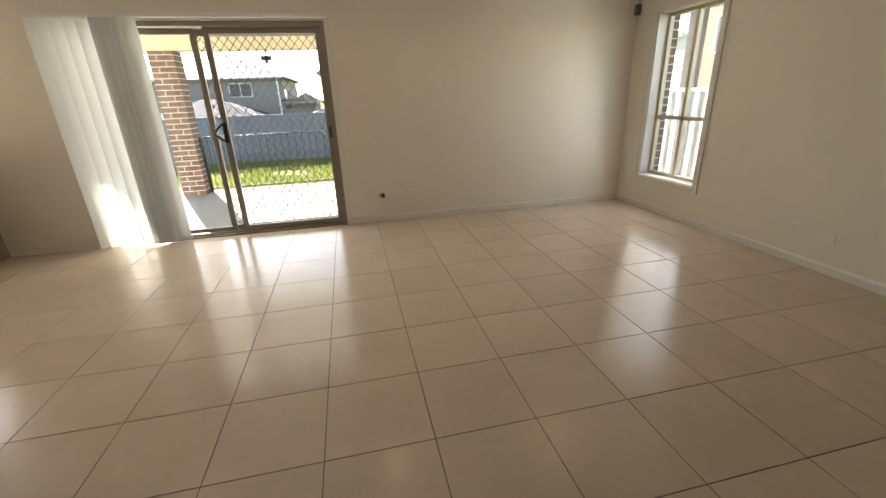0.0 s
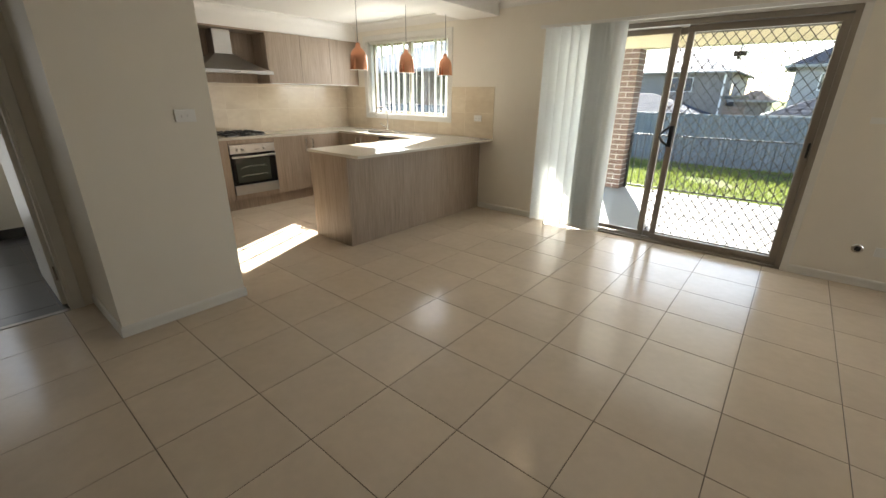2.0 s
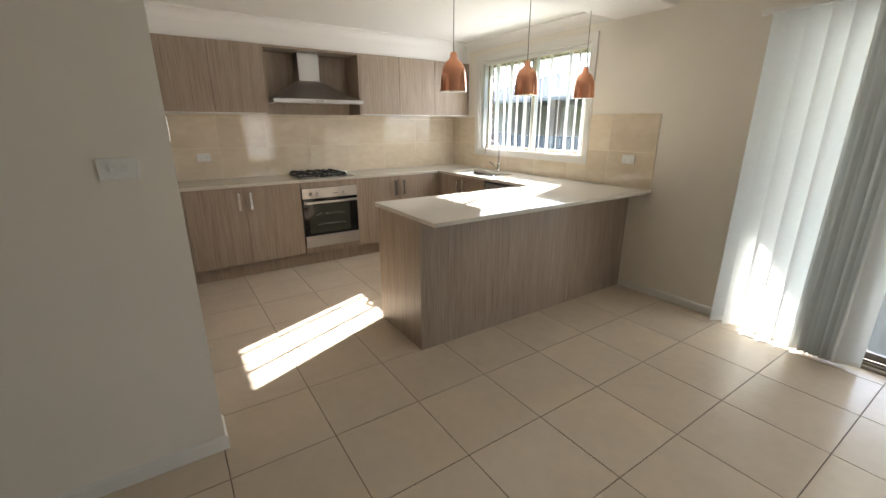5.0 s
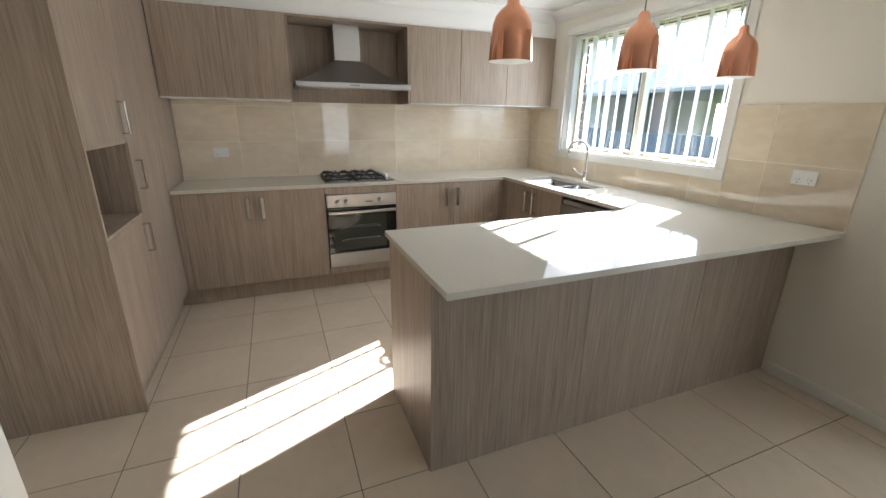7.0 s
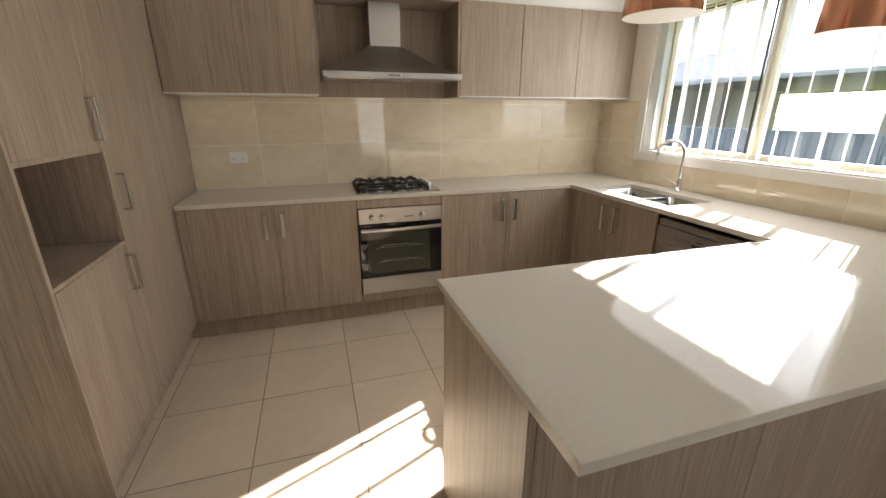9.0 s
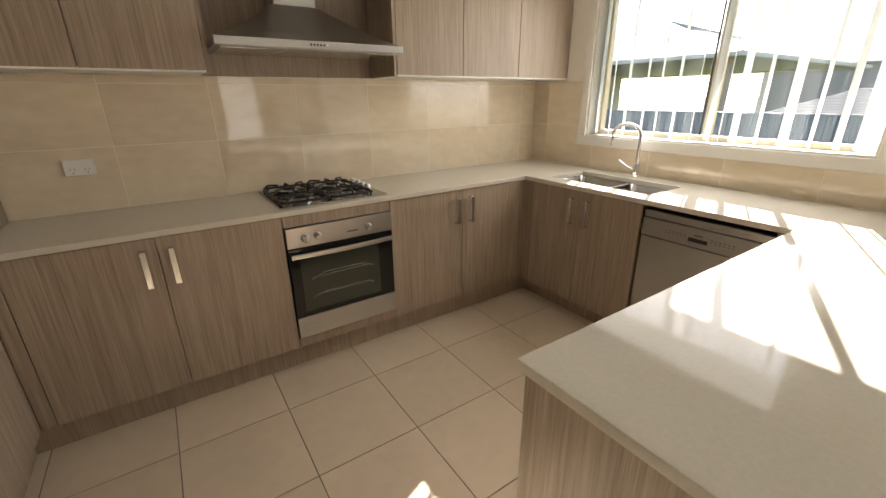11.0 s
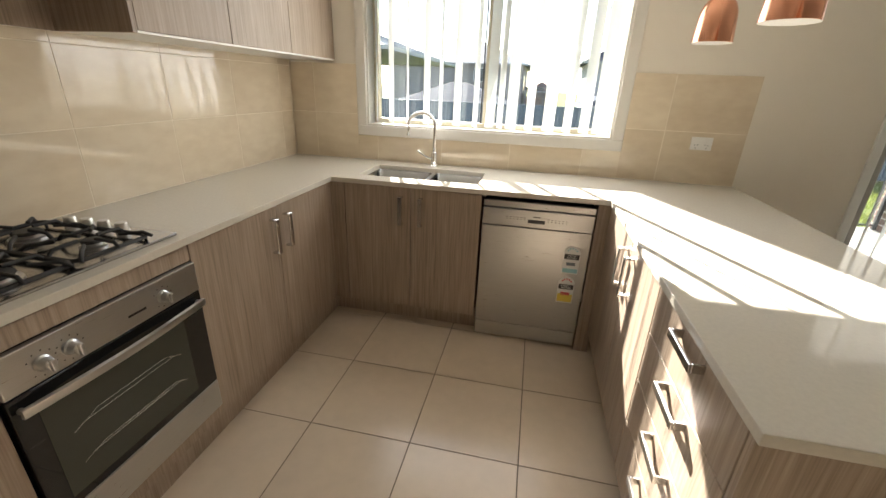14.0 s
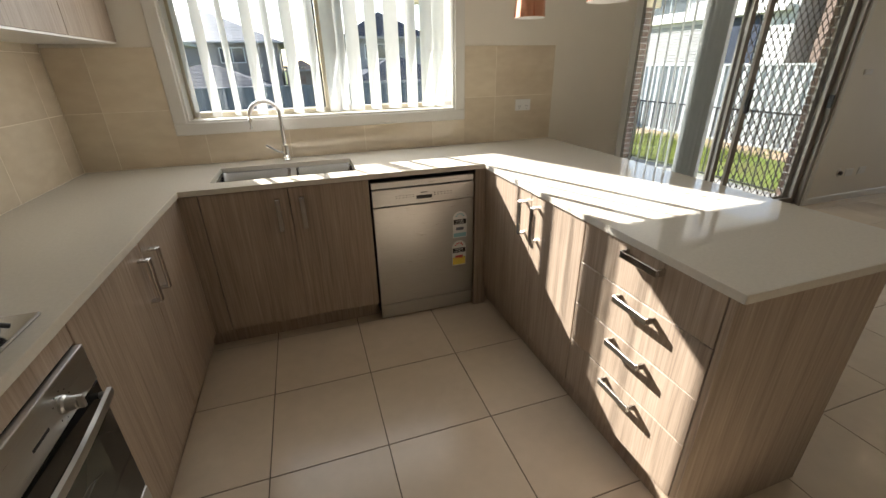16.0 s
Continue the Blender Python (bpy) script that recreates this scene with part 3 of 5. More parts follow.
part("top_rail", boxm(FX - 0.017, FX, 2.449, 3.038, 0.825, DZ1, 0.0015, 1), WOOD, oven_cab)
part("bottom_rail", boxm(FX - 0.017, FX, 2.449, 3.038, DZ0, 0.197, 0.0015, 1), WOOD, oven_cab)
part("kickboard", boxm(FX - 0.07, FX - 0.054, 2.4475, 3.0395, 0.0, DZ0 - 0.002), WOOD, oven_cab)
part("carcass", boxm(XL + 0.01, FX - 0.06, 2.449, 3.038, DZ0, DZ0 + 0.018), WOOD, oven_cab)

# oven
oy0, oy1, oz0, oz1 = 2.4525, 3.037, 0.2, 0.822
oven = thing("oven", "stainless steel built-in electric oven with a black glass door", "oven")
part("body", boxm(XL + 0.06, FX - 0.004, oy0 + 0.01, oy1 - 0.01, oz0 + 0.01, oz1 - 0.01), BLACK, oven)
part("control_panel", boxm(FX - 0.004, FX + 0.016, oy0, oy1, 0.716, oz1, 0.003), STEEL, oven, "brushed steel control panel")
od = part("oven_door", boxm(FX - 0.004, FX + 0.014, oy0, oy1, 0.322, 0.712, 0.003), BLACKGLASS, oven, "black glass oven door")
part("door_base", boxm(FX - 0.004, FX + 0.016, oy0, oy1, oz0, 0.319, 0.003), STEEL, oven, "brushed steel strip")
part("window_pane", boxm(FX + 0.0142, FX + 0.0155, oy0 + 0.05, oy1 - 0.09, 0.352, 0.65, 0.0004, 1), material("oven_window", (0.045, 0.048, 0.038), 0.06), od, "dark viewing window")
bm = bmesh.new()
for zz, ya, yb in ((0.425, oy0 + 0.10, oy1 - 0.13), (0.433, oy0 + 0.13, oy1 - 0.14), (0.53, oy0 + 0.10, oy1 - 0.13), (0.545, oy0 + 0.14, oy1 - 0.16)):
    tube([(FX + 0.0165, ya, zz), (FX + 0.0165, ya + 0.03, zz + 0.012), (FX + 0.0165, yb - 0.03, zz + 0.012), (FX + 0.0165, yb, zz)], 0.0008, 6, bm)
part("rack", bm, SATIN, od)
for y in (oy0 + 0.02, oy1 - 0.02):
    part("handle_bracket", tube([(FX + 0.014, y, 0.676), (FX + 0.036, y, 0.676)], 0.008, 8), STEEL, oven)
arc = [(FX + 0.036 + 0.016 * math.sin(math.pi * k / 12), oy0 + 0.010 + (oy1 - oy0 - 0.020) * k / 12, 0.676) for k in range(13)]
tubebar = bmesh.new()
ring0 = None
for p in arc:
    ring = [tubebar.verts.new((p[0] + dx, p[1], p[2] + dzz)) for dx, dzz in ((-0.006, -0.013), (0.004, -0.011), (0.006, 0), (0.004, 0.011), (-0.006, 0.013))]
    if ring0:
        for k in range(5):
            tubebar.faces.new((ring0[k], ring0[(k + 1) % 5], ring[(k + 1) % 5], ring[k]))
    else:
        tubebar.faces.new(ring)
    ring0 = ring
tubebar.faces.new(ring0)
part("oven_handle", tubebar, STEEL, oven, "curved brushed steel handle", smooth=True)

for y in (oy0 + 0.09, oy0 + 0.157, oy1 - 0.145):
    k = part("knob", lathe([(0.021, 0), (0.021, 0.006), (0.017, 0.010), (0.015, 0.028), (0.013, 0.03), (0.0, 0.03)], 24, FX + 0.016, y, 0.762, "x"), STEEL, oven, "steel control knob", smooth=True)
    part("knob_grip", boxm(FX + 0.044, FX + 0.056, y - 0.005, y + 0.005, 0.746, 0.778, 0.002), STEEL, k)
    bm = bmesh.new()
    for q in range(9):
        a = radians(-60 + 35 * q)
        cy, cz = y + 0.033 * math.sin(a), 0.762 + 0.033 * math.cos(a)
        box(bm, FX + 0.016, FX + 0.0166, cy - 0.0016, cy + 0.0016, cz - 0.0016, cz + 0.0016)
    part("dial_marks", bm, BLACK, oven)
part("badge", boxm(FX + 0.016, FX + 0.0168, 2.77, 2.83, 0.752, 0.759), BLACK, oven, "small unreadable maker's mark")

# cooktop
cook = thing("gas_cooktop", "stainless steel four-burner gas cooktop with black cast iron trivets", "cooktop")
cx0, cx1, cy0, cy1 = -5.715, -5.215, 2.452, 3.045
part("hob_plate", boxm(cx0, cx1, cy0, cy1, TOP1, TOP1 + 0.009, 0.004), SINKSTEEL, cook, "brushed steel hob plate")
burners = ((-5.59, 2.60, 0.036), (-5.34, 2.60, 0.048), (-5.59, 2.86, 0.036), (-5.34, 2.86, 0.026))
for x, y, r in burners:
    b = part("burner", lathe([(r * 1.35, 0), (r * 1.35, 0.006), (r, 0.010), (r, 0.018), (0, 0.018)], 28, x, y, TOP1 + 0.009), STEEL, cook, smooth=True)
    part("burner_cap", lathe([(r * 1.05, 0), (r * 1.1, 0.004), (r * 0.95, 0.009), (0, 0.010)], 28, x, y, TOP1 + 0.027), IRON, b, smooth=True)
TZ = TOP1 + 0.042
for ya, yb in ((2.475, 2.728), (2.735, 2.965)):
    bm = bmesh.new()
    xa, xb = cx0 + 0.03, cx1 - 0.025
    cor = 0.03
    loop = []
    for qx, qy, a0 in ((xb - cor, yb - cor, 0), (xa + cor, yb - cor, 90), (xa + cor, ya + cor, 180), (xb - cor, ya + cor, 270)):
        for k in range(5):
            a = radians(a0 + 90 * k / 4)
            loop.append((qx + cor * math.cos(a), qy + cor * math.sin(a), TZ - 0.018))
    tube(loop, 0.007, 8, bm, closed=True)
    ym = (ya + yb) / 2
    for x in (-5.59, -5.34):
        for k in range(8):
            a = radians(45 * k)
            reach_x, reach_y = 0.112, (yb - ya) / 2
            far = min(reach_x / max(abs(math.cos(a)), 1e-3), reach_y / max(abs(math.sin(a)), 1e-3))
            near = 0.030 if k % 2 == 0 else 0.074
            tube([(x + q * math.cos(a), ym + q * math.sin(a), zz) for q, zz in ((near, TZ + 0.002), (far * 0.55, TZ + 0.001), (far * 0.86, TZ - 0.001), (far, TZ - 0.018))], 0.0056, 8, bm)
    tube([(-5.465, ya, TZ - 0.018), (-5.465, yb, TZ - 0.018)], 0.0066, 8, bm)
    for x, y in ((xa + 0.02, ya), (xb - 0.02, ya), (xa + 0.02, yb), (xb - 0.02, yb)):
        tube([(x, y, TZ - 0.018), (x, y, TOP1 + 0.009)], 0.005, 6, bm)
    part("trivet", bm, IRON, cook, "black cast iron trivet", smooth=True)
for k in range(4):
    kx = -5.61 + 0.072 * k
    part("knob", lathe([(0.022, 0), (0.021, 0.005), (0.0185, 0.026), (0.016, 0.030), (0, 0.030)], 24, kx, 3.005, TOP1 + 0.009), STEEL, cook, "steel gas knob", smooth=True)

# north run
sinkcab = thing("sink_cabinet", "ash laminate two-door cupboard under the sink", "kitchen cabinet")
part("body", boxm(-5.17, -4.32, FY + 0.018, YN - 0.03, DZ0, 0.72), WOOD, sinkcab)
part("kickboard", boxm(-5.232, -4.3, FY + 0.1, FY + 0.116, 0, DZ0 - 0.002), WOOD, sinkcab)
part("filler", boxm(-5.192, -5.10, FY - 0.0015, FY + 0.017, DZ0, DZ1), WOOD, sinkcab)
part("kickboard", boxm(FX - 0.07, FX - 0.054, 4.101, 4.199, 0, DZ0 - 0.002), WOOD, sinkcab)
for a, b, hx in ((-5.098, -4.70, -4.755), (-4.70, -4.30, -4.64)):
    d = door(sinkcab, a + G, b - G, FY, FY + 0.017, DZ0, DZ1)
    bar_handle(d, hx, FY, 0.752, 0.165, (0, -1))

dw = thing("dishwasher", "stainless steel freestanding dishwasher with two rating stickers", "dishwasher")
wx0, wx1, wy = -4.29, -3.703, FY + 0.01
part("body", boxm(wx0 + 0.004, wx1 - 0.004, wy + 0.03, YN - 0.03, 0.02, 0.855), BLACK, dw)
part("lid_edge", boxm(wx0, wx1, wy + 0.004, wy + 0.03, 0.822, 0.857, 0.003), STEEL, dw)
wd = part("washer_door", boxm(wx0, wx1, wy, wy + 0.03, 0.11, 0.718, 0.004), STEEL, dw, "brushed steel door")
part("control_panel", boxm(wx0, wx1, wy - 0.004, wy + 0.03, 0.722, 0.818, 0.004), STEEL, dw, "brushed steel control strip")
part("plinth", boxm(wx0 + 0.002, wx1 - 0.002, wy + 0.006, wy + 0.03, 0.015, 0.104, 0.003), STEEL, dw)
part("grip", boxm(-4.045, -3.955, wy - 0.0055, wy - 0.003, 0.748, 0.768, 0.001, 1), BLACK, dw, "black recessed grip")
bm = bmesh.new()
for k in range(6):
    for side in (-1, 1):
        x = -4.0 + side * (0.062 + 0.019 * k)
        box(bm, x - 0.005, x + 0.005, wy - 0.0046, wy - 0.004, 0.774, 0.777)
        box(bm, x - 0.003, x + 0.003, wy - 0.0046, wy - 0.004, 0.762, 0.766)
box(bm, -4.02, -3.98, wy - 0.0046, wy - 0.004, 0.781, 0.786)
tagged(part("panel_markings", bm, BLACK, dw, "tiny unreadable panel markings"), kind="stuff")


def plaque(parent, name, x0, x1, z0, z1, mat, y, round_top=False):
    prof = [(x0, z0), (x1, z0)]
    if round_top:
        r = (x1 - x0) / 2
        prof += [((x0 + x1) / 2 + r * math.cos(radians(k * 15)), z1 - r + r * math.sin(radians(k * 15))) for k in range(13)]
    else:
        prof += [(x1, z1), (x0, z1)]
    return part(name, extrude(prof, y, y + 0.0006, "y"), mat, parent)


def lettering(body, size, x, y, z, mat, parent):
    cu = bpy.data.curves.new("lettering", "FONT")
    cu.body, cu.size, cu.extrude, cu.align_x = body, size, 0.0002, "CENTER"
    cu.materials.append(mat)
    ob = new("lettering", cu)
    ob.matrix_basis = pose(x, y, z, 90, 0, 0)
    ob.parent = parent
    return ob


STK = material("sticker_white", (0.82, 0.84, 0.84), 0.4)
AQUA = material("sticker_aqua", (0.30, 0.60, 0.66), 0.4)
YELLOW = material("sticker_yellow", (0.80, 0.62, 0.10), 0.4)
STRED = material("sticker_red", (0.70, 0.10, 0.10), 0.4)
for nm, x0, x1, z0, z1, c, word in (("water_sticker", -3.832, -3.745, 0.48, 0.645, AQUA, "WATER"), ("energy_sticker", -3.838, -3.75, 0.298, 0.462, YELLOW, "ENERGY")):
    s = plaque(wd, nm, x0, x1, z0, z1, STK, wy - 0.0007, True)
    xm = (x0 + x1) / 2
    y = wy - 0.0014
    plaque(s, "colour_field", x0 + 0.004, x1 - 0.004, z0 + 0.006, z0 + (0.03 if c is AQUA else 0.055), c, y)
    plaque(s, "title_band", x0 + 0.004, x1 - 0.004, z0 + 0.085, z0 + 0.115, BLACK, y)
    plaque(s, "figure_box", x0 + 0.02, x1 - 0.02, z0 + 0.048, z0 + 0.066, STRED if c is YELLOW else FENCEGREY, y)
    bm = bmesh.new()
    for k in range(5):
        a = radians(150 - 30 * k)
        px, pz = xm + 0.026 * math.cos(a), z1 - 0.042 + 0.026 * math.sin(a)
        box(bm, px - 0.004, px + 0.004, y, y + 0.0005, pz - 0.004, pz + 0.004)
    part("stars", bm, STRED if c is YELLOW else AQUA, s)
    lettering(word, 0.014, xm, y - 0.0003, z0 + 0.1015, STK, s)
    lettering("RATING", 0.014, xm, y - 0.0003, z0 + 0.088, STK, s)

# peninsula
pen = thing("peninsula_cupboard", "ash laminate two-door peninsula cupboard facing the kitchen", "kitchen cabinet")
part("body", boxm(PX + 0.018, -3.06, 3.181, YN - 0.01, DZ0, DZ1), WOOD, pen)
part("kickboard", boxm(PX + 0.054, PX + 0.07, 3.181, 4.20, 0, DZ0 - 0.002), WOOD, pen)
for a, b, hy in ((3.181, 3.575, 3.515), (3.575, 4.098, 3.625)):
    d = door(pen, PX, PX + 0.017, a + G, b - G, DZ0, DZ1)
    bar_handle(d, PX, hy, 0.752, 0.165, (-1, 0))
part("corner_filler", boxm(-3.697, PX + 0.017, 4.101, 4.118, 0.0, DZ1), WOOD, pen)
drw = thing("drawer_unit", "ash laminate four-drawer unit with bow handles", "drawer unit")
part("body", boxm(PX + 0.018, -3.06, 2.602, 3.178, DZ0, DZ1), WOOD, drw)
part("kickboard", boxm(PX + 0.054, PX + 0.07, 2.601, 3.1795, 0, DZ0 - 0.002), WOOD, drw)
for z0, z1, hz in ((0.720, DZ1, 0.855), (0.541, 0.717, 0.688), (0.361, 0.538, 0.510), (DZ0, 0.358, 0.332)):
    d = door(drw, PX, PX + 0.017, 2.604, 3.178, z0, z1, "drawer_front")
    bar_handle(d, PX, 2.875, hz, 0.155, (-1, 0), vertical=False)
ep = thing("end_panel", "full-height ash laminate end panel of the peninsula", "cabinet panel")
part("panel", boxm(PX, -3.043, 2.578, 2.60, 0.0, TOP0 - 0.0005, 0.001, 1), WOOD, ep)
bp = thing("back_panels", "ash laminate back of the peninsula facing the living room", "cabinet panel")
for a, b in ((2.601, 3.32), (3.322, 4.03), (4.032, YN - 0.001)):
    part("panel", boxm(-3.058, -3.043, a, b, 0.0, TOP0 - 0.0005, 0.001, 1), WOOD, bp)

# worktops with a sink cut-out
SX0, SX1, SY0, SY1 = -5.055, -4.34, 4.215, 4.56
wt = thing("worktop", "off-white engineered stone worktop round three sides", "worktop")
bm = bmesh.new()
WF, WE = -5.172, 4.093
rects = [(XL + 0.001, WF, 1.38, YN - 0.001), (WF, SX0, WE, YN - 0.001), (SX0, SX1, WE, SY0), (SX0, SX1, SY1, YN - 0.001), (SX1, -3.645, WE, YN - 0.001), (-3.645, -2.848, 2.558, YN - 0.001)]


def plate(rects, z0, z1, bev):
    """Joins touching rectangles to one slab without inner walls."""
    xs = sorted({r[0] for r in rects} | {r[1] for r in rects})
    ys = sorted({r[2] for r in rects} | {r[3] for r in rects})
    inside = lambda x, y: any(r[0] < x < r[1] and r[2] < y < r[3] for r in rects)
    bm = bmesh.new()
    vs = {}

    def v(i, j):
        if (i, j) not in vs:
            vs[i, j] = bm.verts.new((xs[i], ys[j], z1))
        return vs[i, j]
    for i in range(len(xs) - 1):
        for j in range(len(ys) - 1):
            if inside((xs[i] + xs[i + 1]) / 2, (ys[j] + ys[j + 1]) / 2):
                bm.faces.new((v(i, j), v(i + 1, j), v(i + 1, j + 1), v(i, j + 1)))
    ext = bmesh.ops.extrude_face_region(bm, geom=list(bm.faces))
    low = [e for e in ext["geom"] if isinstance(e, bmesh.types.BMVert)]
    bmesh.ops.translate(bm, verts=low, vec=(0, 0, z0 - z1))
    bmesh.ops.recalc_face_normals(bm, faces=bm.faces)
    if bev:
        es = [e for e in bm.edges if len(e.link_faces) == 2 and e.calc_face_angle(0) > 1]
        bmesh.ops.bevel(bm, geom=es, offset=bev, segments=2, affect="EDGES", profile=0.5)
    return bm


part("worktop_slab", plate(rects, TOP0, TOP1, 0.002), STONE, wt)

sink = thing("double_sink", "stainless steel undermount double bowl sink", "sink")
for x0, x1 in ((SX0, -4.685), (-4.655, SX1)):
    bm = bmesh.new()
    box(bm, x0, x1, SY0, SY1, 0.74, TOP0 - 0.001, 0.0)
    top = [f for f in bm.faces if all(v.co.z > 0.88 for v in f.verts)]
    bmesh.ops.delete(bm, geom=top, context="FACES")
    es = [e for e in bm.edges if len(e.link_faces) == 2]
    bmesh.ops.bevel(bm, geom=es, offset=0.03, segments=4, affect="EDGES", profile=0.5)
    ob = part("bowl", bm, SINKSTEEL, sink, smooth=True)
    m = ob.modifiers.new("thickness", "SOLIDIFY")
    m.thickness, m.offset = 0.0015, 1
    part("drain", lathe([(0.038, 0), (0.036, 0.003), (0.02, 0.001), (0, 0.001)], 24, (x0 + x1) / 2, 4.44, 0.742), CHROME, ob, smooth=True)
part("divider", boxm(-4.685, -4.655, SY0, SY1, 0.86, 0.884, 0.003), STEEL, sink)
part("rim", plate([(SX0 - 0.006, SX1 + 0.006, SY0 - 0.006, SY0), (SX0 - 0.006, SX1 + 0.006, SY1, SY1 + 0.006), (SX0 - 0.006, SX0, SY0, SY1), (SX1, SX1 + 0.006, SY0, SY1)], 0.8815, 0.8845, 0), STEEL, sink)

tap = thing("mixer_tap", "chrome gooseneck kitchen mixer tap", "tap")
tx, ty = -4.70, 4.65
part("tap_body", lathe([(0.026, 0), (0.026, 0.006), (0.021, 0.010), (0.021, 0.085), (0.018, 0.092), (0.013, 0.095), (0, 0.095)], 28, tx, ty, TOP1), CHROME, tap, smooth=True)
spout = [(tx, ty, TOP1 + 0.09), (tx, ty, TOP1 + 0.26)]
for k in range(1, 15):
    a = math.pi * k / 14 * 1.04
    spout.append((tx - 0.078 + 0.078 * math.cos(a), ty - (0.078 - 0.078 * math.cos(a)) * 0.5, TOP1 + 0.26 + 0.082 * math.sin(a)))
ex, ey, ez = spout[-1]
spout.append((ex - 0.002, ey - 0.002, ez - 0.05))
part("spout", tube(spout, 0.0115, 14), CHROME, tap, smooth=True)
part("lever", tube([(tx - 0.015, ty - 0.01, TOP1 + 0.05), (tx - 0.045, ty - 0.03, TOP1 + 0.062), (tx - 0.10, ty - 0.055, TOP1 + 0.105)], 0.007, 10), CHROME, tap, smooth=True)

# pantry tower: niche column and tall door
PY = 1.374
pan = thing("pantry", "tall ash laminate pantry with an open microwave niche", "pantry cupboard")
part("side_panel", boxm(-3.93, -3.912, KY0 + 0.001, PY, 0.0, 2.17, 0.001, 1), WOOD, pan)
nz0, nz1 = 0.905, 1.285
NX0, NX1 = -4.49, -3.932
part("niche_back", boxm(NX0, NX1, KY0 + 0.05, KY0 + 0.066, nz0, nz1), WOOD, pan)
part("niche_floor", boxm(NX0, NX1, KY0 + 0.066, PY - 0.003, nz0 - 0.016, nz0), WOOD, pan)
part("niche_top", boxm(NX0, NX1, KY0 + 0.066, PY - 0.003, nz1, nz1 + 0.016), WOOD, pan)
part("partition", boxm(-4.506, NX0 - 0.0005, KY0 + 0.05, PY - 0.018, DZ0, 2.17), WOOD, pan)
part("carcass", boxm(XL + 0.01, -4.5065, KY0 + 0.01, PY - 0.018, DZ0, 2.17), WOOD, pan)
part("lower_carcass", boxm(NX0, NX1, KY0 + 0.05, PY - 0.018, DZ0, nz0 - 0.02), WOOD, pan)
part("upper_carcass", boxm(NX0, NX1, KY0 + 0.05, PY - 0.018, nz1 + 0.02, 2.17), WOOD, pan)
part("kickboard", boxm(-5.233, -3.931, PY - 0.07, PY - 0.055, 0, DZ0 - 0.002), WOOD, pan)
d = door(pan, NX0 + 0.001, NX1 - 0.001, PY - 0.017, PY, DZ0, nz0 - 0.017)
bar_handle(d, -4.455, PY, 0.77, 0.165, (0, 1))
d = door(pan, NX0 + 0.001, NX1 - 0.001, PY - 0.017, PY, nz1 + 0.017, 2.17)
bar_handle(d, -4.455, PY, 1.415, 0.165, (0, 1))
d = door(pan, -5.15, NX0 - 0.002, PY - 0.017, PY, DZ0, 2.17)
bar_handle(d, -4.56, PY, 1.11, 0.165, (0, 1))
part("end_filler", boxm(XL + 0.002, -5.152, PY - 0.017, PY, DZ0, 2.17), WOOD, pan)

# overhead cupboards
OX = -5.42
def overhead(y0, y1, doors, label):
    ob = thing("overhead_cupboard", label, "overhead cupboard")
    part("body", boxm(XL + 0.002, OX - 0.018, y0 + 0.001, y1 - 0.001, 1.562, 2.17), WOOD, ob)
    part("underside", boxm(XL + 0.002, OX - 0.004, y0 + 0.001, y1 - 0.001, 1.548, 1.5615), WHITE, ob, "white underside board")
    for a, b in doors:
        door(ob, OX - 0.017, OX, a + G, b - G, 1.556, 2.17)
    return ob


overhead(1.378, 2.272, [(1.378, 1.815), (1.815, 2.272)], "ash laminate two-door overhead cupboard")
overhead(3.256, 4.733, [(3.256, 3.732), (3.732, 4.215), (4.215, 4.733)], "ash laminate three-door overhead cupboard")
rec = thing("hood_recess", "ash laminate open recess round the range hood", "overhead cupboard")
part("side", boxm(XL + 0.002, OX, 2.273, 2.291, 1.548, 2.17), WOOD, rec)
part("side", boxm(XL + 0.002, OX, 3.237, 3.255, 1.548, 2.17), WOOD, rec)
part("back", boxm(XL + 0.002, XL + 0.018, 2.292, 3.236, 1.548, 2.152), WOOD, rec)
part("top", boxm(XL + 0.002, OX, 2.292, 3.236, 2.153, 2.17), WOOD, rec)

hood = thing("range_hood", "stainless steel canopy range hood with a square flue", "range hood")
hx0, hx1, hy0, hy1, hz = XL + 0.02, -5.26, 2.302, 3.212, 1.652
part("rim", boxm(hx0, hx1, hy0, hy1, hz, hz + 0.036, 0.003), STEEL, hood)
bm = bmesh.new()
fy0, fy1, fx1, fz = 2.64, 2.862, -5.56, 1.88
A = [bm.verts.new(p) for p in ((hx0, hy0 + 0.01, hz + 0.036), (hx1 - 0.01, hy0 + 0.01, hz + 0.036), (hx1 - 0.01, hy1 - 0.01, hz + 0.036), (hx0, hy1 - 0.01, hz + 0.036))]
prev = A
for k in range(1, 7):
    u = k / 6
    e = u ** 0.85
    ring = [bm.verts.new(p) for p in ((hx0, hy0 + 0.01 + (fy0 - hy0 - 0.01) * e, hz + 0.036 + (fz - hz - 0.036) * u), (hx1 - 0.01 + (fx1 - hx1 + 0.01) * e, hy0 + 0.01 + (fy0 - hy0 - 0.01) * e, hz + 0.036 + (fz - hz - 0.036) * u),
                                      (hx1 - 0.01 + (fx1 - hx1 + 0.01) * e, hy1 - 0.01 + (fy1 - hy1 + 0.01) * e, hz + 0.036 + (fz - hz - 0.036) * u), (hx0, hy1 - 0.01 + (fy1 - hy1 + 0.01) * e, hz + 0.036 + (fz - hz - 0.036) * u))]
    for q in range(4):
        bm.faces.new((prev[q], prev[(q + 1) % 4], ring[(q + 1) % 4], ring[q]))
    prev = ring
bm.faces.new(A)
bm.faces.new(prev)
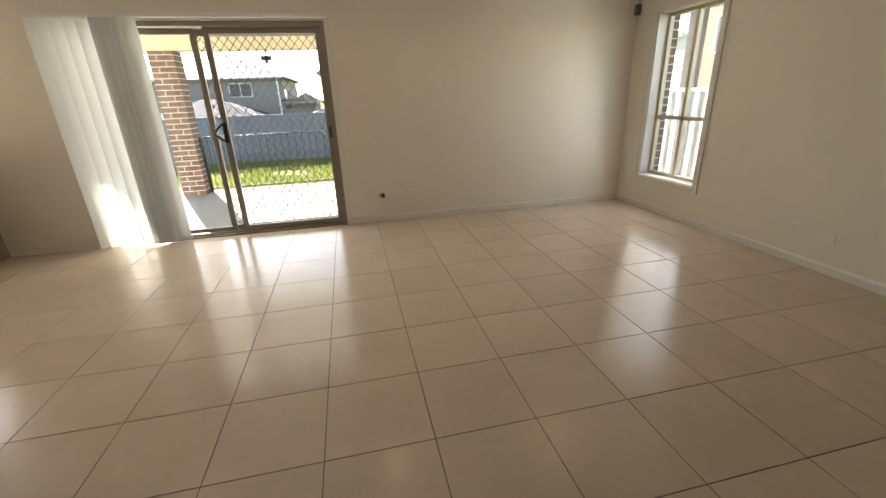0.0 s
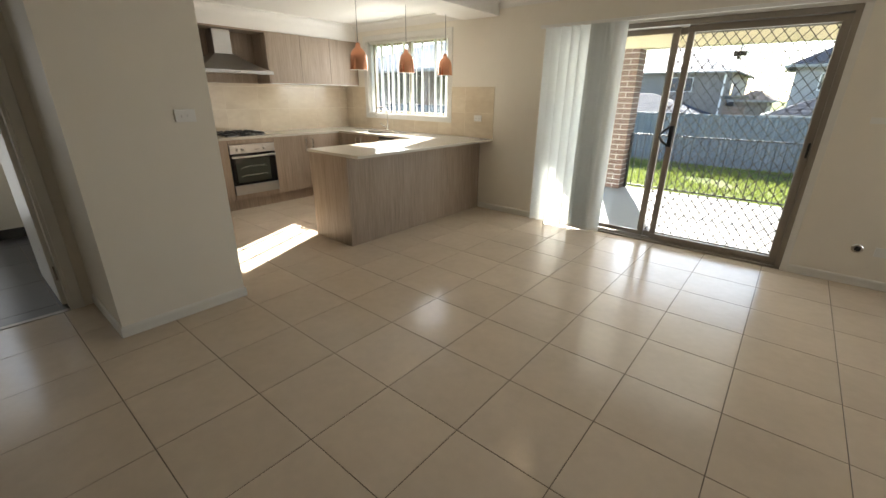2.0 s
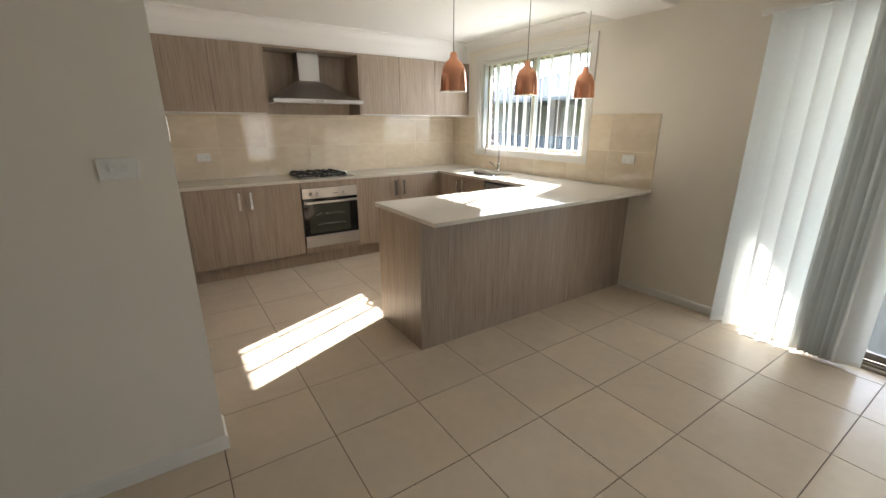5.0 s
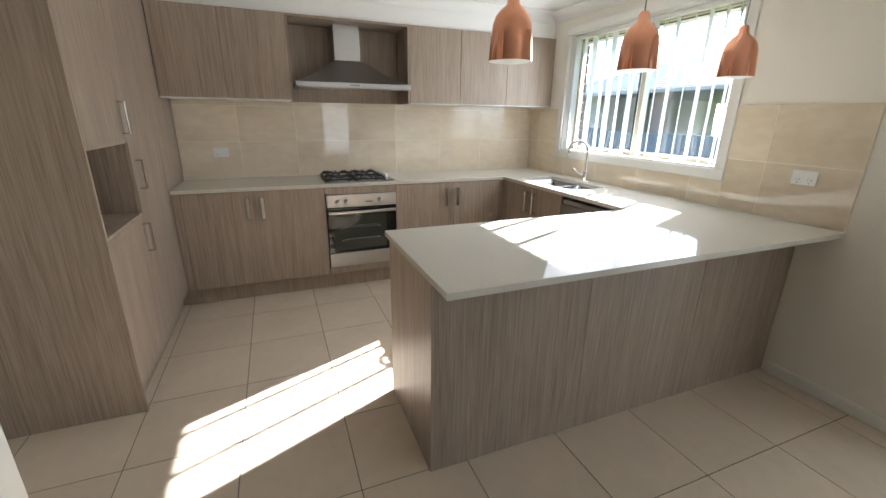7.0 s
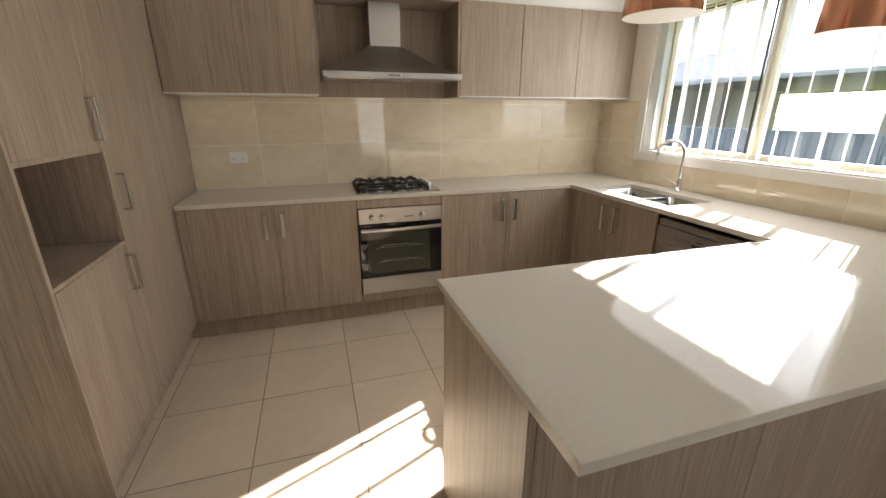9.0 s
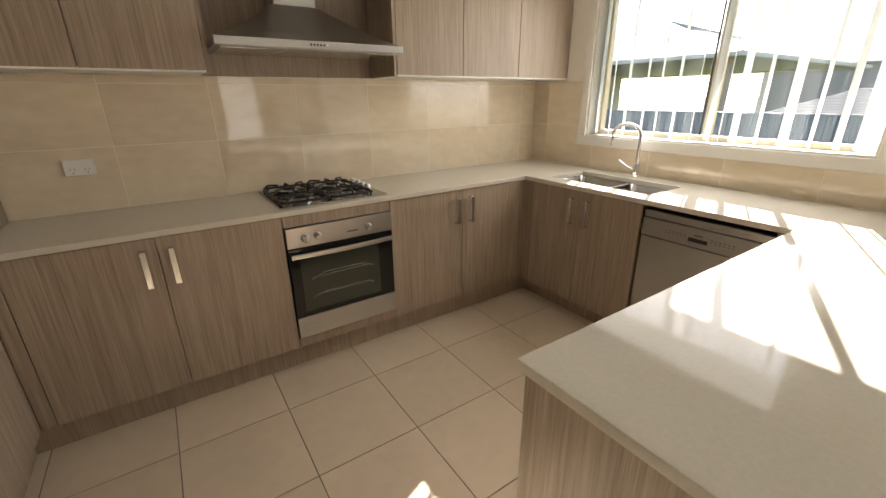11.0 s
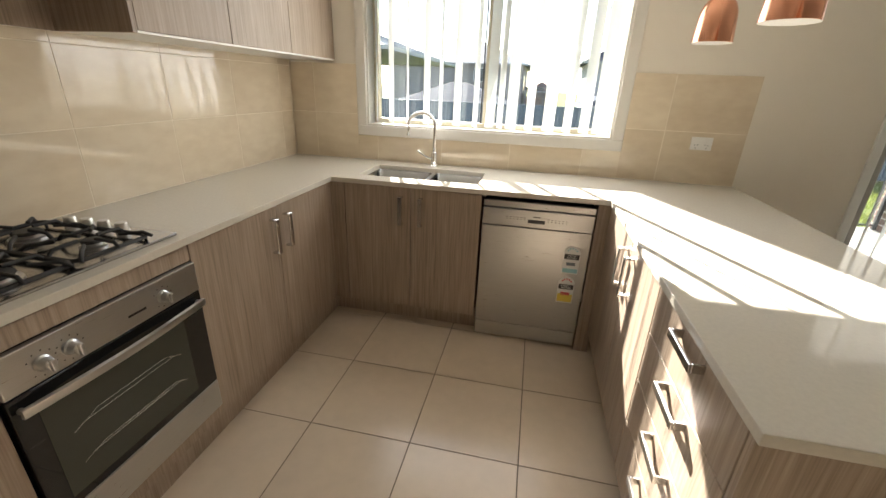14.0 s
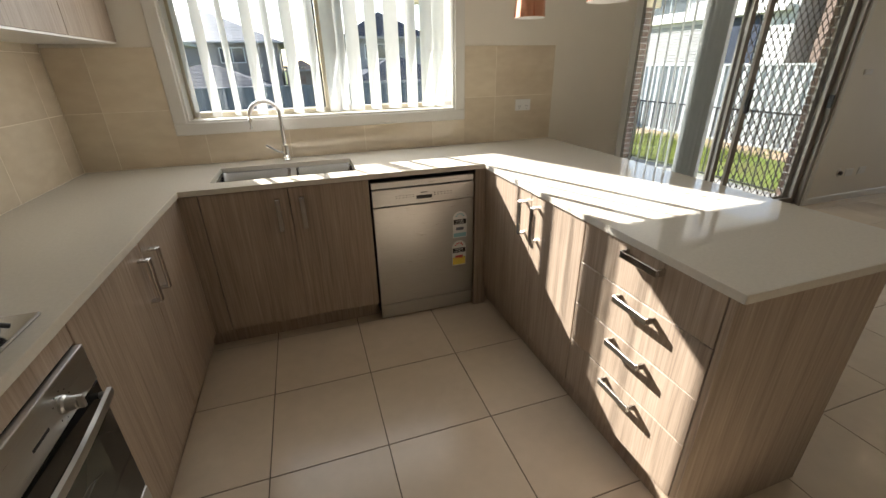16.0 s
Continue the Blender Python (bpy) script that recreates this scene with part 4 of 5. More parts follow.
part("canopy", bm, STEEL, hood)
part("flue", boxm(hx0, fx1 - 0.004, fy0 + 0.004, fy1 - 0.004, fz, 2.151, 0.002), STEEL, hood)
for k in range(3):
    part("filter", boxm(hx0 + 0.06, hx1 - 0.05, hy0 + 0.03 + k * 0.285, hy0 + 0.305 + k * 0.285, hz - 0.006, hz - 0.0005, 0.002), SATIN, hood, "aluminium grease filter")
for k in range(6):
    part("button", lathe([(0.005, 0), (0.005, 0.003), (0, 0.004)], 12, hx1, 2.715 + 0.016 * k, hz + 0.018, "x"), BLACK if k < 5 else WHITE, hood)

# ---- pendants, lamps, switches ----
def pendant_light(label):
    ob = thing("pendant_light", label, "pendant light", "pendants over the peninsula")
    H = BZ + 0.001
    outer = [(0.086, 0.0), (0.084, 0.03), (0.079, 0.10), (0.075, 0.13), (0.065, 0.158), (0.048, 0.180), (0.030, 0.194), (0.024, 0.202), (0.022, 0.225), (0.015, 0.236), (0.0, 0.236)]
    shade = part("shade", lathe([(r, h + 1.652) for r, h in outer], 40), COPPER, ob, "polished copper bell shade", smooth=True)
    inner = [(0.0, 0.175), (0.042, 0.172), (0.060, 0.154), (0.072, 0.127), (0.076, 0.097), (0.0815, 0.03), (0.0835, 0.001), (0.0855, -0.0005)]
    part("lining", lathe([(r, h + 1.652) for r, h in inner], 40), SHADEIN, shade, "white inside of the shade", smooth=True)
    part("bulb", lathe([(0, 1.70), (0.018, 1.705), (0.028, 1.73), (0.028, 1.75), (0.014, 1.79), (0.013, 1.835)], 20), WHITE, ob, smooth=True)
    part("cable", tube([(0, 0, 1.885), (0, 0, H + 0.0)], 0.0024, 8), BLACK, ob, "thin black cable")
    return ob


p0 = pendant_light("polished copper bell pendant on a black cable above the peninsula")
p0.location = (-3.30, 3.00, 0)
for y in (3.655, 4.31):
    copy_thing(p0, pose(-3.30, y, 0))


def downlight(x, y, lit=True, z=CEILZ):
    z = z if lit else KCEIL
    ob = thing("downlight", "small recessed round ceiling downlight, switched on" if lit else "small recessed round ceiling downlight, switched off", "downlight", "ceiling downlights", (x, y, 0))
    part("trim_ring", lathe([(0.036, z - 0.003), (0.047, z - 0.004), (0.049, z - 0.0005), (0.036, z - 0.0005)], 28), WHITE, ob, smooth=True)
    part("lens", lathe([(0.0, z - 0.002), (0.0355, z - 0.002), (0.0355, z - 0.0004), (0.0, z - 0.0004)], 24), LAMPM if lit else SHADEIN, ob)
    return ob


for x, y in ((-4.22, 1.95), (-4.21, 3.05), (-4.22, 4.17)):
    downlight(x, y, False)
for x, y in LIVING_LIGHTS:
    downlight(x, y, True)
oy = thing("oyster_light", "round frosted ceiling light in the kitchen", "ceiling light", at=(-3.88, 2.815, 0))
part("base_ring", lathe([(0.178, KCEIL - 0.001), (0.178, KCEIL - 0.012), (0.166, KCEIL - 0.02), (0.148, KCEIL - 0.008), (0.0, KCEIL - 0.008)], 48), WHITE, oy, smooth=True)
part("diffuser", lathe([(0.147, KCEIL - 0.009), (0.125, KCEIL - 0.014), (0.08, KCEIL - 0.018), (0, KCEIL - 0.02)], 40), SHADEIN, oy, smooth=True)


def plate_on(name, label, category, x, y, z, w, h, face, kind="outlet"):
    """A wall plate centred at a place; face: 'N' on the north wall (faces -y), 'E' on the east wall (faces -x), 'W' faces +x."""
    ob = thing(name, label, category)
    t = 0.009
    sgn = {"N": -1, "E": -1, "W": 1}[face]

    def bx(a0, a1, z0, z1, n0, n1, bev=0.0015):
        if face == "N":
            return boxm(x + a0, x + a1, *sorted((y + sgn * n0, y + sgn * n1)), z + z0, z + z1, bev, 1)
        return boxm(*sorted((x + sgn * n0, x + sgn * n1)), y + a0, y + a1, z + z0, z + z1, bev, 1)
    part("plate", bx(-w / 2, w / 2, -h / 2, h / 2, 0.0005, t), WHITE, ob)
    if kind == "outlet":
        for s in (-1, 1):
            part("rocker", bx(s * w * 0.26 - 0.008, s * w * 0.26 + 0.008, h * 0.12, h * 0.34, t, t + 0.003), WHITE, ob)
            bm = bmesh.new()
            for dx, dz in ((-0.008, -0.004), (0.008, -0.004), (0, -0.02)):
                a = s * w * 0.24 + dx
                zz = dz - 0.004
                if face == "N":
                    box(bm, x + a - 0.0012, x + a + 0.0012, y + sgn * (t + 0.0006), y + sgn * (t - 0.001), z + zz - 0.004, z + zz + 0.004)
                else:
                    box(bm, *sorted((x + sgn * (t + 0.0006), x + sgn * (t - 0.001))), y + a - 0.0012, y + a + 0.0012, z + zz - 0.004, z + zz + 0.004)
            part("pin_slots", bm, BLACK, ob)
    if kind == "switch":
        for s in (-1, 1):
            part("rocker", bx(s * 0.017 - 0.008, s * 0.017 + 0.008, -0.011, 0.011, t, t + 0.004), WHITE, ob)
    return ob


plate_on("light_switch", "white two-gang light switch on the stub wall", "light switch", -2.81, 1.21, 1.297, 0.116, 0.075, "W", "switch")
plate_on("power_outlet", "white double power outlet on the splashback beside the cooktop", "power outlet", XL + 0.011, 1.683, 1.13, 0.116, 0.075, "W")
plate_on("power_outlet", "white double power outlet on the splashback by the peninsula", "power outlet", -3.085, YN - 0.011, 1.155, 0.116, 0.075, "N")
plate_on("power_outlet", "white double power outlet low on the living room wall", "power outlet", 1.06, YN, 0.312, 0.116, 0.075, "N")
plate_on("blank_plate", "white blank wall plate low on the living room wall", "wall plate", 0.86, YN, 0.305, 0.116, 0.075, "N", "blank")
plate_on("power_outlet", "white double power outlet low on the east wall", "power outlet", XR, 2.43, 0.30, 0.116, 0.075, "E")
plate_on("blank_plate", "white blank wall plate low on the east wall", "wall plate", XR, 2.22, 0.27, 0.116, 0.075, "E", "blank")
plate_on("blank_plate", "slim white blank plate at switch height by the sliding door", "wall plate", 0.57, YN, 1.29, 0.116, 0.045, "N", "blank")
gas = thing("gas_bayonet", "round brass and grey gas outlet on the living room wall", "gas outlet")
part("flange", lathe([(0.038, 0), (0.038, -0.006), (0.03, -0.012), (0, -0.012)], 28, 0.70, YN - 0.0005, 0.31, "y"), SATIN, gas, smooth=True)
part("socket", lathe([(0.02, -0.012), (0.02, -0.03), (0.012, -0.032), (0, -0.032)], 24, 0.70, YN - 0.0005, 0.31, "y"), BLACK, gas, smooth=True)
sensor = thing("motion_sensor", "small white alarm sensor high in the corner", "sensor")
part("body_shell", boxm(XR - 0.06, XR - 0.012, YN - 0.07, YN - 0.012, 2.13, 2.24, 0.01), FENCEGREY, sensor)

# ---- laundry ----
bm = bmesh.new()
for y0, y1, z0, z1 in ((LD[0] - 0.06, LD[0], 0, LD[2] + 0.06), (LD[1], LD[1] + 0.06, 0, LD[2] + 0.06), (LD[0], LD[1], LD[2], LD[2] + 0.06)):
    box(bm, LX, LX + 0.016, y0, y1, z0, z1, 0.004, 2)
df = thing("door_laundry", "white laundry door, standing open against the wall", "door")
df["kind"] = "structure"
part("architrave", bm, TRIM, df)
bm = bmesh.new()
box(bm, LX - 0.1, LX, LD[0], LD[0] + 0.018, 0.0, LD[2])
box(bm, LX - 0.1, LX, LD[1] - 0.018, LD[1], 0.0, LD[2])
box(bm, LX - 0.1, LX, LD[0] + 0.018, LD[1] - 0.018, LD[2] - 0.018, LD[2])
part("jamb", bm, TRIM, df)
leaf = part("door_leaf", boxm(-4.40, LX - 0.103, 0.455, 0.49, 0.012, LD[2] - 0.02, 0.002), TRIM, df)
hd = part("lever_handle", tube([(-4.335, 0.455, 1.0), (-4.335, 0.405, 1.0), (-4.22, 0.40, 1.0)], 0.008, 10), SATIN, leaf, "satin lever handle", smooth=True)
for z in (0.25, 1.8):
    part("hinge", tube([(LX - 0.099, 0.474, z - 0.05), (LX - 0.099, 0.474, z + 0.05)], 0.006, 8), SATIN, df)
part("threshold", boxm(LX - 0.03, LX + 0.012, LD[0] + 0.018, LD[1] - 0.018, -0.0028, 0.004, 0.001), ALU, df)

lo = thing("door_laundry_outer", "aluminium sliding laundry door with a diamond security screen", "sliding door")
lo["kind"] = "structure"


def frame_y(y0, y1, z0, z1, x0, x1, w):
    return frame_bars("y", y0, y1, z0, z1, x0, x1, w)


part("outer_frame", frame_y(LDO[0], LDO[1], 0.0, LDO[2], LXW - 0.16, LXW, 0.045), ALU, lo)
scr = part("security_screen", frame_y(-0.45, 0.225, 0.02, LDO[2] - 0.045, LXW - 0.14, LXW - 0.11, 0.05), ALU, lo)
part("diamond_grille", mesh_lines(-0.40, 0.175, 0.07, LDO[2] - 0.10, 0.072, 0.1, bmesh.new(), lambda a, z, s: (LXW - 0.125 + 0.003 * s, a, z), 0.0038), MESH, scr)
pull = part("door_pull", tube([(LXW + 0.0, 0.19, 1.15), (LXW + 0.04, 0.16, 1.14), (LXW + 0.06, 0.12, 1.08), (LXW + 0.04, 0.16, 1.01), (LXW, 0.19, 1.0)], 0.012, 8), BLACK, lo, "black door pull", smooth=True)
part("lock_plate", boxm(LXW - 0.10, LXW + 0.012, 0.185, 0.222, 0.98, 1.17, 0.005), BLACK, lo)
me = slat_mesh(0.1, 0.03, 2.05)
lb = thing("laundry_blind", "white fabric vertical blind half drawn over the laundry door", "blinds")
part("headrail", boxm(LXW + 0.03, LXW + 0.075, LDO[0] - 0.05, 0.32, 2.10, 2.135, 0.003), WHITE, lb)
for k in range(12):
    s = new("slat", me)
    s.parent = lb
    s.matrix_basis = pose(LXW + 0.052, -0.98 + 0.088 * k, 0.03, 0, 0, 72 + rng.uniform(-5, 5))

for x0, x1, y0, y1 in ((LXW + 0.0005, LXW + 0.011, LDO[1] + 0.001, KY0 - 0.112), (LXW + 0.0005, LX - 0.101, KY0 - 0.111, KY0 - 0.1005)):
    structure("laundry_skirting", boxm(x0, x1, y0, y1, 0.0, 0.1), DARKTILE, "dark grey tile skirting in the laundry", "skirting")

# ---- splashback tiles ----
def clipped_tiles(parent_label, name, plane, a_edges, z_edges, holes, at, mat, thick, side):
    """Wall tiles between edges; plane 'x' for a wall facing +x at x=at, 'y' for one facing -y at y=at."""
    base = None
    made = []
    for a0, a1 in zip(a_edges, a_edges[1:]):
        for z0, z1 in zip(z_edges, z_edges[1:]):
            cells = [(a0, a1, z0, z1)]
            for h0, h1, hz0, hz1 in holes:
                nxt = []
                for c0, c1, d0, d1 in cells:
                    if c1 <= h0 or c0 >= h1 or d1 <= hz0 or d0 >= hz1:
                        nxt.append((c0, c1, d0, d1))
                        continue
                    if c0 < h0:
                        nxt.append((c0, h0, d0, d1))
                    if c1 > h1:
                        nxt.append((h1, c1, d0, d1))
                    m0, m1 = max(c0, h0), min(c1, h1)
                    if d0 < hz0:
                        nxt.append((m0, m1, d0, hz0))
                    if d1 > hz1:
                        nxt.append((m0, m1, hz1, d1))
                cells = nxt
            for c0, c1, d0, d1 in cells:
                g = 0.0019
                e = lambda v, edge, s: v + s * g if abs(v - edge) < 1e-9 else v
                p0, p1, q0, q1 = e(c0, a0, 1), e(c1, a1, -1), e(d0, z0, 1), e(d1, z1, -1)
                if p1 - p0 < 0.004 or q1 - q0 < 0.004:
                    continue
                if plane == "x":
                    made.append(boxm(at, at + thick, p0, p1, q0, q1, 0.0008, 1))
                else:
                    made.append(boxm(p0, p1, at - thick, at, q0, q1, 0.0008, 1))
    return made


sp = tagged(part("splashback", boxm(XL, XL + 0.0092, 1.377, YN, TOP1 + 0.0005, 1.5475), SPLASHGROUT), "glossy cream marble-look tiled splashback behind the cooktop", "splashback", kind="structure")
for bm in clipped_tiles("", "", "x", [1.378, 1.835, 2.297, 2.754, 3.211, 3.668, 4.125, 4.582, YN - 0.011], [TOP1 + 0.002, 1.218, 1.508, 1.547], [], XL + 0.006, SPLASH, 0.004, 1):
    part("tile", bm, SPLASH, sp)
sp2 = bmesh.new()
HW = (WIN[0] - 0.066, WIN[1] + 0.066, WIN[2] - 0.066, 9)
for x0, x1, z0, z1 in ((XL + 0.0105, HW[0], TOP1 + 0.0005, 1.532), (HW[0], HW[1], TOP1 + 0.0005, HW[2]), (HW[1], -2.853, TOP1 + 0.0005, 1.532)):
    box(sp2, x0, x1, YN - 0.0092, YN, z0, z1)
sp2 = tagged(part("splashback", sp2, SPLASHGROUT), "glossy cream marble-look tiled splashback round the kitchen window", "splashback", kind="structure")
for bm in clipped_tiles("", "", "y", [XL + 0.0105, -5.58, -5.123, -4.667, -4.21, -3.754, -3.298, -2.853], [TOP1 + 0.002, 1.218, 1.533], [(HW[0], HW[1], HW[2], 9)], YN - 0.006, SPLASH, 0.004, -1):
    part("tile", bm, SPLASH, sp2)

# ---- outside ----
structure("ground", boxm(-300, 300, -300, 400, GROUND - 1, GROUND), SOIL, "grassy suburban ground reaching the horizon", "ground")
structure("alfresco_slab", boxm(-3.0, 0.92, 4.95, 8.2, GROUND, SLAB, 0.004), CONCRETE, "broom-finished concrete alfresco slab", "paving")
structure("alfresco_ceiling", boxm(-3.2, 1.05, 5.0, 8.55, 2.42, 2.5), EAVE, "cream painted alfresco ceiling", "ceiling")
structure("alfresco_beam", boxm(-3.1, 0.95, 7.88, 8.18, 2.17, 2.42, 0.004), EAVE, "cream painted alfresco beam", "beam")
structure("eave", boxm(-7.2, -3.2, 4.99, 5.12, 2.42, 2.5), EAVE, "narrow cream eave lining", "eave")
structure("gutter", boxm(-3.25, 1.1, 8.55, 8.68, 2.40, 2.53, 0.01), FENCEGREY, "grey steel gutter along the alfresco edge", "gutter")


def brick_box(name, x0, x1, y0, y1, z0, z1, label, faces, category, kind="", cap=0):
    """A brick pier or wall: mortar core, with single bricks laid in courses on its faces."""
    core = part(name, boxm(x0 + 0.004, x1 - 0.004, y0 + 0.004, y1 - 0.004, z0, z1), MORTAR)
    tagged(core, label, category, kind=kind)
    course, length, joint = 0.086, 0.24, 0.013
    meshes = {}
    row = 0
    z = z0
    while z + 0.05 < z1:
        h = min(course - joint, z1 - z - 0.002)
        for face in faces:
            along0, along1 = (x0, x1) if face in "SN" else (y0, y1)
            a = along0 - (length / 2 if row % 2 else 0)
            while a < along1 - 0.005:
                p, q = max(a, along0), min(a + length - joint, along1)
                if q - p > 0.02:
                    key = (face, round(q - p, 3), round(h, 3))
                    if key not in meshes:
                        w = q - p
                        b = boxm(0, w, 0, 0.012, 0, h, 0.002, 1) if face in "SN" else boxm(0, 0.012, 0, w, 0, h, 0.002, 1)
                        meshes[key] = mesh_of(b, BRICK)
                    o = new("brick", meshes[key])
                    o.parent = core
                    jit = random.uniform(-0.0015, 0.0015)
                    o.location = {"S": (p, y0 - 0.004 + jit, z), "N": (p, y1 - 0.008 + jit, z), "W": (x0 - 0.004 + jit, p, z), "E": (x1 - 0.008 + jit, p, z)}[face]
                a += length
        z += course
        row += 1
    return core


brick_box("brick_pillar", -2.50, -2.14, 7.86, 8.22, SLAB, 2.17, "red-brown brick pillar at the edge of the alfresco", "SEW", "pillar")
brick_box("brick_pillar", 0.42, 0.78, 7.86, 8.22, SLAB, 2.17, "red-brown brick pillar at the edge of the alfresco", "SEW", "pillar")
brick_box("wall_outer_right", DOOR[1] + 0.0, DOOR[1] + 0.36, YN + 0.155, YO + 0.02, SLAB, 2.42, "red-brown face brick of the outer wall beside the door", "WN", "wall", "structure")
brick_box("wall_outer_left", -2.6, DOOR[0] - 0.0, YN + 0.155, YO + 0.02, SLAB, 2.42, "red-brown face brick of the outer wall beside the door", "E", "wall", "structure")
brick_box("wall_outer_window", XL - 0.3, WIN[0] - 0.05, YN + 0.17, YO + 0.02, SLAB, 2.42, "red-brown face brick beside the kitchen window", "E", "wall", "structure")
brick_box("wall_outer_window", WIN[1], WIN[1] + 0.3, YN + 0.17, YO + 0.02, SLAB, 2.42, "red-brown face brick beside the kitchen window", "W", "wall", "structure")

brick_box("wall_outer_east", XR + 0.17, XR + 0.26, WINR[1] - 0.01, YO + 0.02, SLAB, 2.5, "red-brown face brick of the outer wall beside the tall window", "SE", "wall", "structure")
brick_box("lintel_kitchen_window", WIN[0] - 0.05, WIN[1] + 0.05, YO - 0.09, YO + 0.02, 2.118, 2.42, "red-brown face brick course over the kitchen window", "S", "wall", "structure")
flood = thing("outdoor_light", "small dark outdoor light under the alfresco beam", "outdoor light")
part("lamp_box", boxm(-0.86, -0.70, 7.86, 7.96, 2.0, 2.07, 0.01), BLACK, flood)
part("stem", boxm(-0.79, -0.77, 7.89, 7.92, 2.069, 2.17), BLACK, flood)
part("sensor_head", boxm(-0.81, -0.76, 7.87, 7.93, 1.955, 1.999, 0.008), BLACK, flood)

# balustrade at the slab's edge
rail = thing("balustrade", "black steel railing along the alfresco edge", "railing")
RY, RZ0, RZ1 = 8.10, SLAB + 0.05, 0.84
def railing_run(parent, xa, xb, place, turned):
    """One straight run of railing; place turns a distance along it into (x, y)."""
    def bar(u0, u1, w, z0, z1, bev):
        (ax, ay), (bx, by) = place(u0), place(u1)
        x0, x1, y0, y1 = (ax - w, ax + w, ay, by) if turned else (ax, bx, ay - w, ay + w)
        return boxm(x0, x1, y0, y1, z0, z1, bev, 1)
    part("top_rail", bar(xa, xb, 0.019, RZ1 - 0.02, RZ1, 0.003), RAILM, parent)
    part("bottom_rail", bar(xa, xb, 0.012, RZ0, RZ0 + 0.022, 0.003), RAILM, parent)
    n = int((xb - xa) / 0.118)
    bal = mesh_of(boxm(-0.006, 0.006, -0.006, 0.006, RZ0 + 0.022, RZ1 - 0.02), RAILM)
    post = mesh_of(boxm(-0.02, 0.02, -0.02, 0.02, SLAB, RZ1 + 0.01, 0.002, 1), RAILM)
    for k in range(1, n):
        o = new("baluster", bal)
        o.parent = parent
        o.location = (*place(xa + (xb - xa) * k / n), 0)
    for u in (xa + 0.03, xb - 0.03):
        o = new("post", post)
        o.parent = parent
        o.location = (*place(u), 0)


railing_run(rail, -2.135, 0.42, lambda u: (u, RY), False)
railing_run(rail, 5.02, 7.85, lambda u: (0.78, u), True)


def steel_fence(name, axis, a0, a1, at, z0, z1, mat, label, pitch=0.19):
    """A ribbed sheet-steel fence with a capping rail."""
    ob = thing(name, label, "fence")
    ob["kind"] = "structure"
    prof = []
    a = a0
    while a < a1:
        prof += [(a, 0.0), (a + pitch * 0.42, 0.0), (a + pitch * 0.5, 0.034), (a + pitch * 0.92, 0.034)]
        a += pitch
    back = [(p, q - 0.003) for p, q in reversed(prof)]
    pts = [(p, at + q) if axis == "x" else (at + q, p) for p, q in prof + back]
    bm = bmesh.new()
    n = len(prof)
    lo = [bm.verts.new((x, y, z0)) for x, y in pts]
    hi = [bm.verts.new((x, y, z1)) for x, y in pts]
    m = len(pts)
    for k in range(m):
        j = (k + 1) % m
        bm.faces.new((lo[k], lo[j], hi[j], hi[k]))
    for k in range(n - 1):
        bm.faces.new((hi[k], hi[k + 1], hi[m - 2 - k], hi[m - 1 - k]))
    part("sheet", bm, mat, ob)
    def cap(zc, h):
        return boxm(a0, a1, at - 0.014, at + 0.048, zc, zc + h, 0.004, 1) if axis == "x" else boxm(at - 0.014, at + 0.048, a0, a1, zc, zc + h, 0.004, 1)
    part("capping_rail", cap(z1 - 0.02, 0.05), mat, ob)
    part("bottom_rail", cap(z0, 0.06), mat, ob)
    span = a0
    while span < a1:
        b = boxm(span, span + 0.06, at - 0.016, at + 0.05, z0, z1, 0.003, 1) if axis == "x" else boxm(at - 0.016, at + 0.05, span, span + 0.06, z0, z1, 0.003, 1)
        part("fence_post", b, mat, ob)
        span += 2.38
    return ob


steel_fence("fence_back", "x", -16.0, 5.6, 15.0, GROUND, 0.95, FENCEGREY, "blue-grey ribbed steel fence at the back of the yard")
steel_fence("fence_side", "y", -2.0, 15.0, 5.6, GROUND, 1.3, FENCEPALE, "pale ribbed steel fence along the side boundary")
steel_fence("fence_laundry_side", "y", -5.0, 4.0, -8.0, GROUND, 1.35, FENCEPALE, "pale ribbed steel fence outside the laundry")
steel_fence("fence_far_side", "y", 5.0, 15.0, -16.0, GROUND, 1.1, FENCEGREY, "blue-grey ribbed steel fence along the far boundary")
structure("laundry_path", boxm(-7.95, -6.06, -8.0, 3.0, GROUND, -0.16, 0.004), CONCRETE, "plain concrete path outside the laundry door", "paving")
structure("mud_path", boxm(4.62, 5.55, 4.0, 14.9, GROUND, GROUND + 0.01), material("bare_soil", (0.30, 0.21, 0.13), 0.95, vary=0.3, scale=3, bump=0.5), "bare soil strip along the side fence", "ground")

# lawn blades
rg = np.random.default_rng(5)
N = 42000
xs = rg.uniform(-9.0, 5.5, N)
ys = 8.2 + (14.9 - 8.2) * rg.random(N) ** 1.25
keep = (np.sin(xs * 2.1 + 1.3 * np.sin(ys * 1.7)) + np.sin(ys * 2.6 + xs) > -1.25) & ~((xs > 4.9) & (rg.random(N) < 0.8))
xs, ys = xs[keep], ys[keep]
N = len(xs)
ang = rg.uniform(0, 2 * np.pi, N)
hh = rg.uniform(0.05, 0.13, N) * (1 + 0.5 * np.sin(xs * 1.1) * np.sin(ys * 0.9))
lean = rg.uniform(0.0, 0.07, N)
w = 0.011
V = np.empty((N, 3, 3))
V[:, 0] = np.stack([xs - w * np.cos(ang), ys - w * np.sin(ang), np.full(N, GROUND)], 1)
